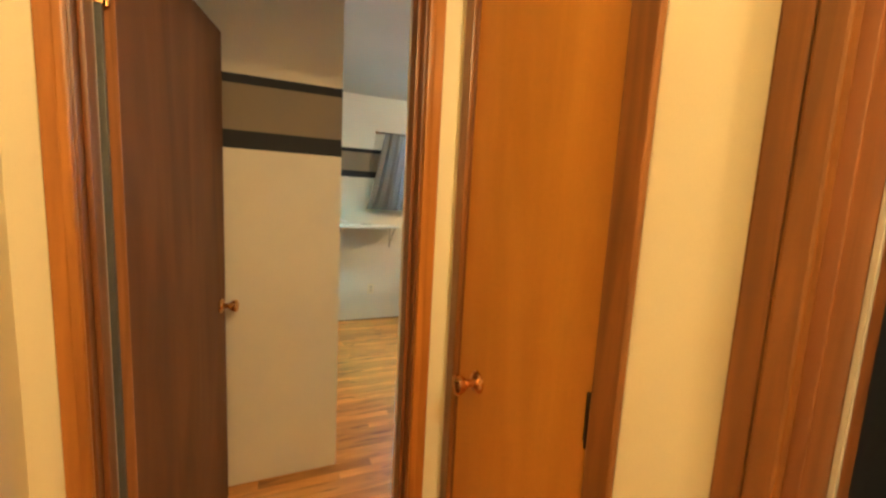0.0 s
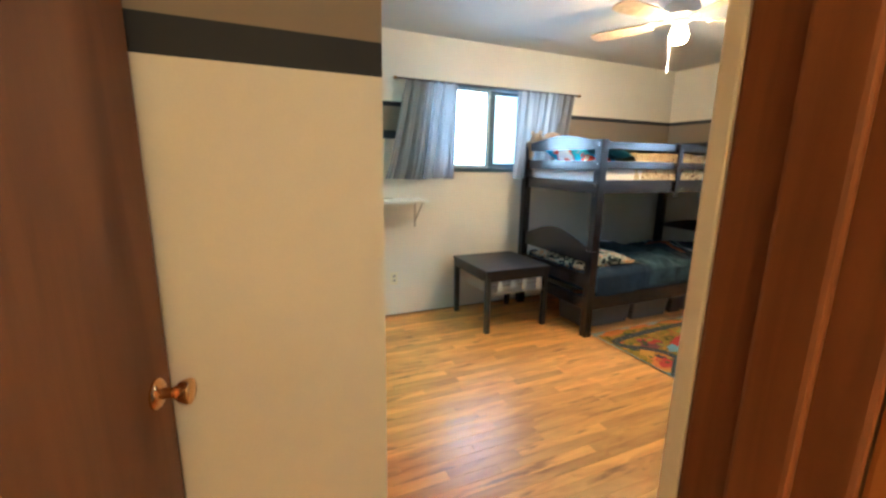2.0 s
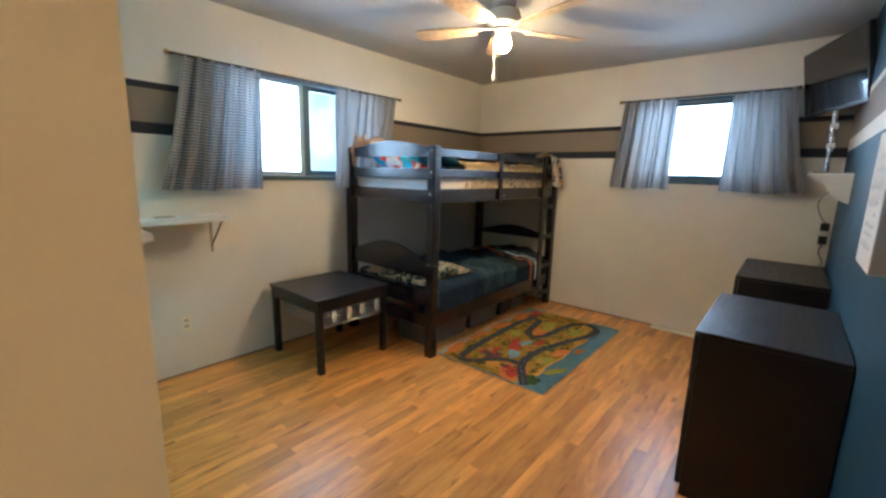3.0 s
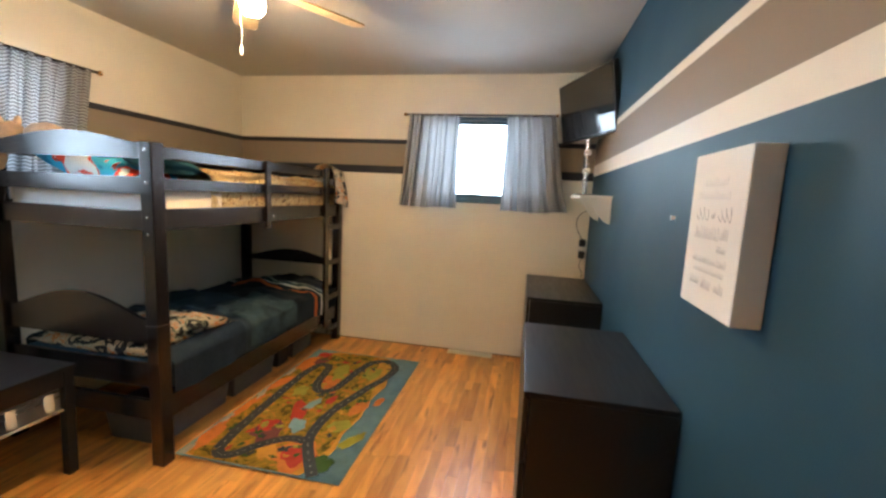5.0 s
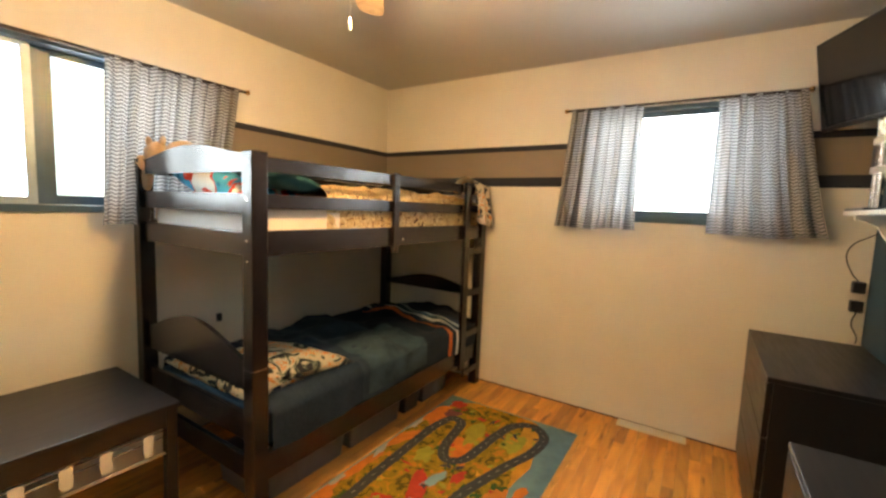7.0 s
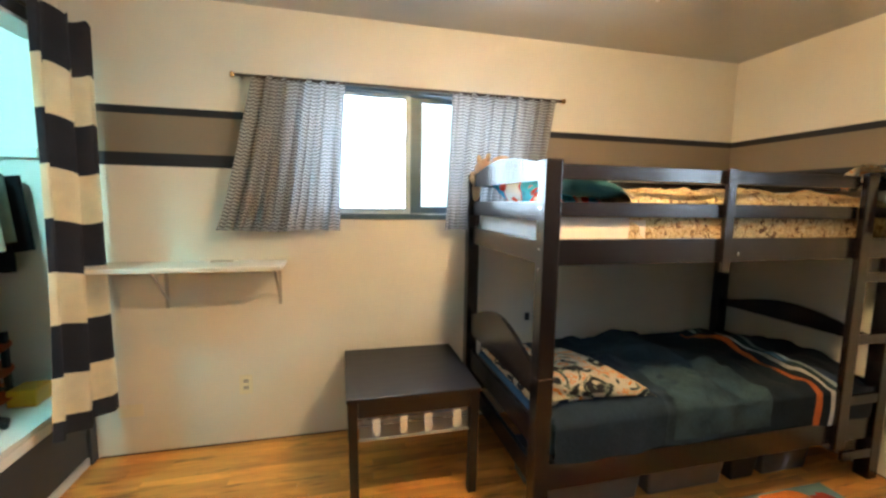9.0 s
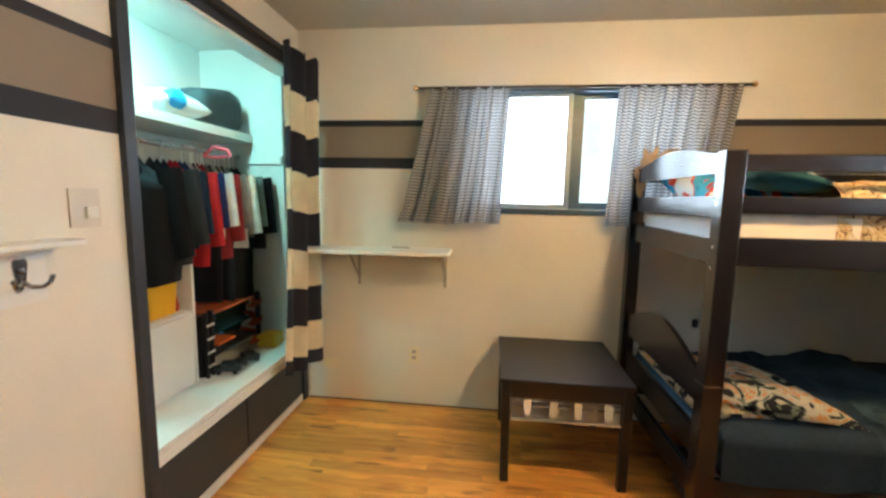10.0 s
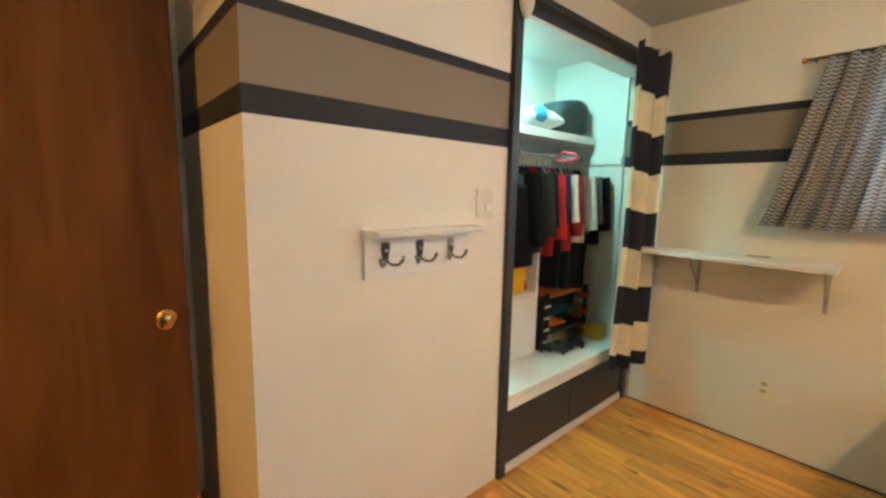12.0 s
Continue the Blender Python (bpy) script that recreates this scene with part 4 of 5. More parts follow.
# plush toy on the headboard: one plain shape
def blob(bm, at, size, turn=(0, 0, 0), seed=0.0):
    made = bmesh.ops.create_icosphere(bm, subdivisions=3, radius=1)["verts"]
    m = pose(*at, *turn)
    for v in made:
        k = 1 + 0.08 * noise.noise(v.co * 2.5 + Vector((seed, 0, 0)))
        v.co = m @ Vector((v.co.x * size[0] * k, v.co.y * size[1] * k, v.co.z * size[2] * k))


bm = bmesh.new()
blob(bm, (4.19, 6.02, 1.60), (0.07, 0.13, 0.075), (10, 0, 0), 1)
blob(bm, (4.15, 6.20, 1.61), (0.055, 0.07, 0.062), (20, 0, 0), 2)
blob(bm, (4.11, 6.25, 1.565), (0.035, 0.05, 0.035), (40, 0, 0), 3)
blob(bm, (4.16, 6.17, 1.675), (0.014, 0.02, 0.03), (0, 10, 0), 4)
blob(bm, (4.13, 6.24, 1.67), (0.014, 0.02, 0.03), (0, -10, 0), 5)
blob(bm, (4.115, 6.23, 1.50), (0.025, 0.03, 0.075), (8, 0, 0), 6)
toy = part("plush_toy", bm, M["plush"], smooth=180)
tagged(toy, "tan plush toy lying over the bunk headboard", "plush toy")

# ---------------------------------------------------------------- bins slung under the table
t = thing("sliding_bin", pose(3.40, 5.68, 0), "clear plastic bin with four tongue handles under the table", "bin")
bm = bmesh.new()
box(bm, 0, 0.515, 0, 0.004, 0.325, 0.44, 0.001)
box(bm, 0, 0.004, 0.004, 0.5, 0.325, 0.44, 0.001)
box(bm, 0.511, 0.515, 0.004, 0.5, 0.325, 0.44, 0.001)
box(bm, 0, 0.515, 0.5, 0.504, 0.325, 0.44, 0.001)
box(bm, 0.004, 0.511, 0.004, 0.5, 0.325, 0.329, 0.001)
part("tub", bm, M["clear"], t)
slab("lower_lip", M["beige"], t, (-0.006, 0.521, -0.010, -0.0005, 0.325, 0.332), 0.001, "pale lower lip of the bin")
for z in (0.405, 0.432):
    bm = bmesh.new()
    rod(bm, (-0.02, -0.014, z), (0.535, -0.014, z), 0.003, sides=8)
    part("runner", bm, M["steel"], t, "thin metal runner", 40)
slab("rim", M["plastic_black"], t, (-0.012, 0.527, -0.006, 0.51, 0.4405, 0.447), 0.002, "black runner")
slab("contents", M["bin_grey"], t, (0.03, 0.48, 0.03, 0.46, 0.33, 0.37), 0.01, "grey contents")
for x in (0.075, 0.20, 0.315, 0.455):
    bm = bmesh.new()
    plate(bm, [(-0.019, 0.436), (-0.019, 0.372), (-0.013, 0.358), (0, 0.352), (0.013, 0.358), (0.019, 0.372), (0.019, 0.436)], 0.004, pose(x, -0.0215, 0))
    part("handle", bm, M["plastic_white"], t, "pale plastic tongue handle")

# ---------------------------------------------------------------- wall shelves and fittings
t = thing("wall_shelf", pose(0, 0, 0), "long white wall shelf on two angle brackets", "shelf")
slab("board", M["white"], t, (2.10, 3.025, 6.10, YN - 0.001, 1.055, 1.078), 0.003)
for x in (2.40, 2.975):
    bm = bmesh.new()
    box(bm, x, x + 0.018, YN - 0.005, YN - 0.001, 0.82, 1.054, 0.001)
    box(bm, x, x + 0.018, 6.14, YN - 0.006, 1.048, 1.0545, 0.001)
    rod(bm, (x + 0.009, 6.17, 1.047), (x + 0.009, YN - 0.006, 0.87), 0.006, sides=8)
    part("bracket", bm, M["bracket_grey"], t, "angle bracket, greyed for the shade under the shelf")
t = thing("flat_tag", pose(2.70, 6.30, 1.0785, 0, 0, 8), "small flat grey tag lying on the wall shelf", "tag")
slab("body", M["bracket_grey"], t, (-0.055, 0.055, -0.018, 0.018, 0.0, 0.007), 0.002)
slab("groove", M["duffel"], t, (-0.045, 0.045, -0.004, 0.004, 0.0072, 0.008), 0)
t = thing("wall_plug", pose(4.53, YN, 0.67), "small dark plug in the wall behind the bed", "plug")
slab("prong_base", M["duffel"], t, (-0.010, 0.010, -0.006, -0.0005, -0.02, 0.02), 0.001)
slab("body", M["plastic_black"], t, (-0.015, 0.013, -0.028, -0.0065, -0.025, 0.025), 0.005)
t = thing("hook_rack", pose(XW, 0, 0), "white wooden wall rack with three double hooks", "coat rack")
slab("backboard", M["white"], t, (0.001, 0.018, 4.285, 4.74, 1.09, 1.245), 0.003)
slab("ledge", M["white"], t, (0.001, 0.105, 4.285, 4.785, 1.2455, 1.262), 0.003)
slab("moulding", M["white"], t, (0.0185, 0.06, 4.30, 4.735, 1.228, 1.245), 0.008)
for y in (4.365, 4.515, 4.67):
    bm = bmesh.new()
    plate(bm, [(-0.011, 1.150), (0.011, 1.150), (0.0135, 1.17), (0.0175, 1.195), (0.0165, 1.21), (0.010, 1.2165), (0, 1.214), (-0.010, 1.2165), (-0.0165, 1.21), (-0.0175, 1.195), (-0.0135, 1.17)], 0.005, pose(0.0235, y, 0, 0, 0, 90))
    lathe(bm, ((0, 0), (0.010, 0.001), (0.007, 0.006), (0.0, 0.008)), pose(0.0235, y, 1.185, 0, 90, 0), 12)
    hook = part("hook", bm, M["hook_chrome"], t, "chrome double hook", 40)
    for s in (-1, 1):
        bm = bmesh.new()
        pts = [Vector((0.022, y, 1.155)), Vector((0.035, y + s * 0.012, 1.14)), Vector((0.05, y + s * 0.03, 1.137)), Vector((0.06, y + s * 0.042, 1.148)), Vector((0.062, y + s * 0.047, 1.163))]
        for a, b in zip(pts, pts[1:]):
            rod(bm, a, b, 0.0062, 0.0055, 8)
        bmesh.ops.create_icosphere(bm, subdivisions=2, radius=0.0075, matrix=Matrix.Translation(pts[-1]))
        part("prong", bm, M["hook_chrome"], hook, "", 40)

t = thing("light_switch", pose(XW, 4.878, 1.347), "pale switch plate with a rocker beside the closet", "light switch")
slab("plate", M["beige"], t, (0.0005, 0.007, -0.05, 0.05, -0.06, 0.06), 0.003)
slab("rocker", M["plastic_white"], t, (0.0075, 0.016, -0.002, 0.034, -0.032, 0.004), 0.002)
t = thing("wall_outlet", pose(2.785, YN, 0.352), "pale double wall outlet", "outlet")
slab("plate", M["hall"], t, (-0.035, 0.035, -0.006, -0.0005, -0.057, 0.057), 0.002)
for z in (-0.028, 0.012):
    slab("socket", M["bracket_grey"], t, (-0.014, 0.014, -0.0075, -0.0065, z, z + 0.02), 0.0003)
t = thing("blank_plate", pose(2.20, YN, 0.255), "cream blank cover plate low on the wall", "cover plate")
slab("plate", M["hall"], t, (-0.06, 0.06, -0.006, -0.0005, -0.035, 0.035), 0.002)
t = thing("floor_vent", pose(6.005, 3.825, 0), "pale metal floor register by the wall", "floor vent")
slab("frame", M["hall"], t, (0, 0.095, 0, 0.405, 0.001, 0.008), 0.002)
for k in range(18):
    slab("slat", M["white"], t, (0.015, 0.08, 0.022 + k * 0.0205, 0.034 + k * 0.0205, 0.0085, 0.012), 0)

def ribbon(bm, pts, width, lift, m=None, n=8):
    """A flat band along a smooth line through pts (x, y)."""
    m = m or Matrix()
    line = []
    q = [Vector((*p, 0)) for p in pts]
    q = [2 * q[0] - q[1], *q, 2 * q[-1] - q[-2]]
    for a, b, c, d in zip(q, q[1:], q[2:], q[3:]):
        for k in range(n):
            s = k / n
            line.append(0.5 * ((2 * b) + (c - a) * s + (2 * a - 5 * b + 4 * c - d) * s * s + (3 * b - a - 3 * c + d) * s ** 3))
    line.append(q[-2])
    prev = None
    for k, p in enumerate(line):
        tang = (line[min(k + 1, len(line) - 1)] - line[max(k - 1, 0)]).normalized()
        side = Vector((-tang.y, tang.x, 0)) * width / 2
        pair = [bm.verts.new(m @ (p + side + Vector((0, 0, lift)))), bm.verts.new(m @ (p - side + Vector((0, 0, lift))))]
        if prev:
            bm.faces.new((prev[0], prev[1], pair[1], pair[0]))
        prev = pair
    return line


# ---------------------------------------------------------------- blue wall: canvas, chalk flourish, television corner
t = thing("canvas_print", pose(3.482, YS + 0.001, 1.145), "white stretched canvas with blurred grey lettering", "picture")
slab("canvas", M["canvas"], t, (0, 0.302, 0, 0.064, 0, 0.405), 0.004)
random.seed(4)

def scrawl(x0, x1, z, h, loops, width, seed):
    """One line of unreadable handwriting: a single looping stroke; the canvas faces +y."""
    rng = random.Random(seed)
    pts = []
    n = loops * 4
    for k in range(n + 1):
        u = k / n
        pts.append((x0 + (x1 - x0) * u + 0.35 * (x1 - x0) / loops * math.sin(k * 1.57 + 0.6), z + h * (0.5 + 0.5 * math.sin(k * 1.57)) * rng.uniform(0.55, 1.0)))
    bm = bmesh.new()
    ribbon(bm, pts, width, 0.0, Matrix(((1, 0, 0, 0), (0, 0, 1, 0.0648), (0, 1, 0, 0), (0, 0, 0, 1))), 5)
    return part("lettering", bm, M["ink"], t)


for k, (x0, x1, z, h, loops, width) in enumerate((
        (0.09, 0.22, 0.318, 0.022, 9, 0.0012), (0.07, 0.25, 0.286, 0.020, 11, 0.0012), (0.05, 0.12, 0.232, 0.036, 3, 0.0035), (0.14, 0.16, 0.238, 0.02, 2, 0.003), (0.17, 0.25, 0.232, 0.046, 3, 0.0035),
        (0.06, 0.10, 0.188, 0.030, 4, 0.0025), (0.105, 0.25, 0.184, 0.036, 9, 0.0028), (0.06, 0.11, 0.156, 0.018, 5, 0.0025), (0.05, 0.24, 0.122, 0.018, 14, 0.0026), (0.055, 0.235, 0.098, 0.014, 13, 0.0024),
        (0.05, 0.10, 0.060, 0.026, 4, 0.003), (0.115, 0.175, 0.058, 0.026, 5, 0.003), (0.185, 0.245, 0.062, 0.024, 5, 0.003))):
    scrawl(x0, x1, z, h, loops, width, k)
t = thing("push_pin", pose(4.104, YS, 1.368, -90, 0, 0), "small white pin in the blue wall", "pin")
bm = bmesh.new()
lathe(bm, ((0, 0.0005), (0.008, 0.001), (0.005, 0.006), (0.009, 0.013), (0, 0.015)), None, 12)
part("head", bm, M["plastic_white"], t, "", 40)


t = thing("wall_decal", pose(2.965, YS, 1.15) @ pose(0, 0.0012, 0, 90, 0, 180), "white chalk-style curled lettering on the blue wall", "wall decal")
for pts, w in ((((-0.04, 0.12), (-0.075, 0.10), (-0.085, 0.13), (-0.06, 0.16), (-0.03, 0.19), (-0.045, 0.225), (-0.08, 0.215)), 0.009), (((0.0, 0.02), (-0.03, 0.035), (-0.06, 0.05), (-0.095, 0.045)), 0.006),
               (((-0.03, 0.035), (-0.05, 0.06), (-0.075, 0.075)), 0.006), (((0.0, 0.0), (-0.04, 0.005), (-0.085, -0.002)), 0.006), (((-0.045, 0.25), (-0.085, 0.25), (-0.07, 0.28), (-0.05, 0.31), (-0.085, 0.33)), 0.009),
               (((-0.02, -0.03), (-0.05, -0.025), (-0.07, -0.035)), 0.006)):
    bm = bmesh.new()
    ribbon(bm, pts, w, 0.0)
    part("stroke", bm, M["chalk"], t)

t = thing("wall_shelf", pose(0, 0, 0), "small white wall shelf on scrolled brackets", "shelf")
slab("board", M["white"], t, (5.24, 5.80, YS + 0.001, YS + 0.20, 1.435, 1.455), 0.003)
for x in (5.27, 5.70):
    bm = bmesh.new()
    plate(bm, [(0.002, 1.434), (0.185, 1.434), (0.18, 1.415), (0.14, 1.405), (0.105, 1.385), (0.085, 1.345), (0.06, 1.31), (0.03, 1.285), (0.002, 1.275)], 0.018, pose(x, YS, 0, 0, 0, 90))
    part("bracket", bm, M["white"], t, "scrolled white bracket")
t = thing("television", pose(5.69, 3.262, 2.085, 0, 0, 21) @ pose(0, 0, 0, -9, 0, 0), "flat black television tilted down in the corner", "television")
slab("frame", M["plastic_black"], t, (-0.385, 0.385, -0.035, 0.0, -0.222, 0.222), 0.006)
slab("screen", M["screen"], t, (-0.372, 0.372, 0.0003, 0.0015, -0.203, 0.209), 0)
slab("back_cover", M["plastic_black"], t, (-0.22, 0.22, -0.065, -0.0355, -0.15, 0.12), 0.01)
t = thing("tv_stand", pose(5.74, 3.205, 1.455), "steel pole stand with a black base under the television", "stand")
slab("base_plate", M["plastic_black"], t, (-0.14, 0.14, -0.07, 0.07, 0.0005, 0.014), 0.004)
for x in (-0.03, 0.035):
    bm = bmesh.new()
    rod(bm, (x, 0, 0.0145), (x, 0.005, 0.50), 0.014)
    part("pole", bm, M["steel"], t, "chrome pole", 40)
for z in (0.17, 0.30):
    slab("clamp", M["plastic_white"], t, (-0.055, 0.06, -0.02, 0.02, z, z + 0.03), 0.005)
bm = bmesh.new()
for k in range(9):
    lathe(bm, ((0.015, -0.0035), (0.021, -0.0035), (0.021, 0.0035), (0.015, 0.0035)), pose(0.035, 0.002, 0.205 + k * 0.0105), 12)
part("spring", bm, M["plastic_black"], t, "black coil spring", 40)
slab("mount", M["plastic_black"], t, (-0.10, 0.10, -0.02, 0.012, 0.505, 0.60), 0.004)


def cable(name, pts, r, label):
    cu = bpy.data.curves.new(name, "CURVE")
    cu.dimensions, cu.bevel_depth, cu.bevel_resolution = "3D", r, 2
    sp = cu.splines.new("BEZIER")
    sp.bezier_points.add(len(pts) - 1)
    for p, co in zip(sp.bezier_points, pts):
        p.co, p.handle_left_type, p.handle_right_type = co, "AUTO", "AUTO"
    cu.materials.append(M["plastic_black"])
    return tagged(new(name, cu), label, "cable")


cable("power_cable", ((5.80, 3.13, 1.47), (5.90, 3.12, 1.38), (6.08, 3.20, 1.25), (6.095, 3.17, 1.14), (6.095, 3.14, 1.10)), 0.003, "thin black cable hanging from the corner shelf")
cable("power_cable", ((6.09, 3.13, 0.95), (6.08, 3.15, 0.88), (6.09, 3.12, 0.80), (6.06, 3.13, 0.78)), 0.003, "thin black cable behind the corner dresser")
for z in (1.07, 0.97):
    t = thing("power_adapter", pose(6.105, 3.14, z), "black plug adapter on the wall", "adapter", "plug adapters in the corner")
    slab("body", M["plastic_black"], t, (-0.045, 0, -0.025, 0.025, -0.03, 0.03), 0.006)

# ---------------------------------------------------------------- closet contents
t = thing("puck_light", pose(1.81, 5.45, 2.32), "small round lit puck lamp on the closet ceiling", "lamp")
bm = bmesh.new()
lathe(bm, ((0, -0.0005), (0.042, -0.0005), (0.042, -0.02), (0.036, -0.028), (0, -0.028)))
part("housing", bm, M["plastic_white"], t, "", 35)
bm = bmesh.new()
lathe(bm, ((0, -0.0285), (0.033, -0.0285), (0.028, -0.033), (0, -0.034)))
part("lens", bm, M["puck_glow"], t, "lit lens", 35)
t = thing("wall_camera", pose(2.036, 5.045, 2.20), "small beige camera with a dark lens on the closet frame", "camera")
bm = bmesh.new()
made = bmesh.ops.create_icosphere(bm, subdivisions=3, radius=1)["verts"]
for v in made:
    v.co = Vector((0.026 + 0.026 * v.co.x, 0.045 * v.co.y * (1 + 0.35 * v.co.z), 0.085 * v.co.z))
part("shell", bm, M["beige"], t, "", 60)
bm = bmesh.new()
lathe(bm, ((0, 0), (0.014, 0), (0.014, 0.006), (0.010, 0.009), (0, 0.007)), pose(0.046, 0.008, 0.04, 0, 90, 0), 16)
part("lens", bm, M["plastic_black"], t, "dark lens", 40)
slab("mount", M["plastic_white"], t, (-0.0255, 0.004, -0.02, 0.02, 0.066, 0.10), 0.004)
t = thing("closet_shelf", pose(0, 0, 0), "white closet shelf over a hanging rail", "shelf")
slab("board", M["closet"], t, (1.351, 1.70, 5.031, 6.334, 1.735, 1.785), 0.003)
bm = bmesh.new()
rod(bm, (1.60, 5.031, 1.645), (1.60, 6.334, 1.645), 0.014)
part("rail", bm, M["steel"], t, "steel hanging rail", 40)
slab("cleat", M["closet"], t, (1.352, 1.90, 6.318, 6.334, 1.60, 1.65), 0.002)

t = thing("cube_shelf", pose(1.36, 5.09, 0.41), "white cube shelf standing on the closet floor", "shelf")
for dims in ((0, 0.40, 0, 0.018, 0, 0.95), (0, 0.40, 0.545, 0.563, 0, 0.95), (0, 0.39, 0.018, 0.545, 0.375, 0.39), (0, 0.39, 0.018, 0.545, 0.655, 0.67), (0, 0.40, 0.018, 0.545, 0.935, 0.95), (0, 0.008, 0.018, 0.545, 0, 0.935), (0, 0.39, 0.018, 0.545, 0.0, 0.015)):
    slab("panel", M["closet"], t, dims, 0.002)
slab("door", M["closet"], t, (0.381, 0.398, 0.02, 0.543, 0.017, 0.373), 0.003)
t = thing("toy_bin", pose(1.50, 5.40, 0.801), "yellow plastic bin shaped like a building brick", "bin")
bm = bmesh.new()
box(bm, 0, 0.23, 0, 0.185, 0.0, 0.22, 0.012)
for v in bm.verts:
    if v.co.z < 0.1:
        v.co.x += 0.012 if v.co.x < 0.11 else -0.012
        v.co.y += 0.012 if v.co.y < 0.09 else -0.012
part("tub", bm, M["yellow"], t)
for x in (0.06, 0.17):
    for y in (0.045, 0.14):
        bm = bmesh.new()
        lathe(bm, ((0, 0), (0.026, 0), (0.026, 0.018), (0, 0.019)), pose(x, y, 0.2202), 14)
        part("stud", bm, M["yellow"], t, "", 40)
t = thing("toy_ball", pose(1.68, 5.606, 0.833), "small red toy beside the yellow bin", "toy")
bm = bmesh.new()
lathe(bm, ((0, -0.031), (0.022, -0.03), (0.024, 0.0), (0.018, 0.03), (0.012, 0.06), (0, 0.064)), None, 14)
part("body", bm, mat("red_toy_plastic", (0.40, 0.03, 0.03), 0.4, vary=0.2), t, "", 50)
t = thing("fabric_bin", pose(1.44, 5.125, 1.08), "black fabric bin in the cube shelf", "bin")
slab("body", M["duffel"], t, (0, 0.29, 0, 0.50, 0.001, 0.245), 0.015)
t = thing("hand_drum", pose(1.60, 5.30, 1.47, 0, 78, 0), "dark round drum on top of the cube shelf", "drum")
bm = bmesh.new()
lathe(bm, ((0, -0.04), (0.105, -0.04), (0.112, -0.03), (0.112, 0.03), (0.105, 0.04), (0.10, 0.037), (0, 0.035)))
part("shell", bm, M["plastic_black"], t, "", 40)

t = thing("duffel_bag", pose(1.56, 6.06, 1.785), "dark grey duffel bag on the closet shelf", "bag")
bm = bmesh.new()
box(bm, -0.13, 0.13, -0.18, 0.20, 0.0, 0.215, 0.05)
bmesh.ops.subdivide_edges(bm, edges=[e for e in bm.edges if e.calc_length() > 0.1], cuts=5, use_grid_fill=True)
for v in bm.verts:
    u = v.co.y / 0.21
    v.co.z *= 1.0 + 0.08 * math.sin(1.4 * u + 0.5) - 0.16 * max(0, -u) ** 2
    v.co += Vector((0.012 * noise.noise(v.co * 9), 0.01 * noise.noise(v.co * 7 + Vector((3, 1, 5))), 0.016 * noise.noise(v.co * 8) if v.co.z > 0.05 else 0))
    v.co.z = max(v.co.z, 0.001)
part("body", bm, M["duffel"], t, "", 60)
bm = bmesh.new()
for k in range(9):
    y0 = -0.18 + 0.04 * k
    rod(bm, (0.115, 0.95 * y0, 0.18 + 0.012 * math.sin(k * 0.8)), (0.115, 0.95 * y0 + 0.039, 0.18 + 0.012 * math.sin((k + 1) * 0.8)), 0.006, sides=6)
part("piping", bm, M["duffel"], t)
t = thing("diaper_pack", pose(1.60, 5.775, 1.785), "white plastic pack with a blue print on the closet shelf", "package")
bm = bmesh.new()
cushion(bm, 0.20, 0.33, 0.13, pose(0, 0, 0.002), wrinkle=0.015)
part("wrapper", bm, M["wrap"], t)
bm = bmesh.new()
cushion(bm, 0.08, 0.12, 0.10, pose(0.068, -0.085, 0.03), wrinkle=0.01)
part("print", bm, M["aqua"], t, "bright blue print")
t = thing("storage_carton", pose(1.48, 5.34, 1.785), "white carton with a dark slot on the closet shelf", "box")
slab("body", M["wrap"], t, (0, 0.19, 0, 0.22, 0.001, 0.10), 0.004)
slab("slot", M["plastic_black"], t, (0.1902, 0.1912, 0.08, 0.10, 0.035, 0.075), 0)
t = thing("wall_chart", pose(1.3505, 5.10, 1.9), "white card with red and black marks inside the closet", "card")
slab("card", M["wrap"], t, (0.0, 0.003, 0.0, 0.12, 0.0, 0.34), 0)
for k in range(7):
    slab("mark", M["orange"] if k in (2, 3) else M["plastic_black"], t, (0.0032, 0.0042, 0.015, 0.08, 0.03 + k * 0.042, 0.045 + k * 0.042), 0)


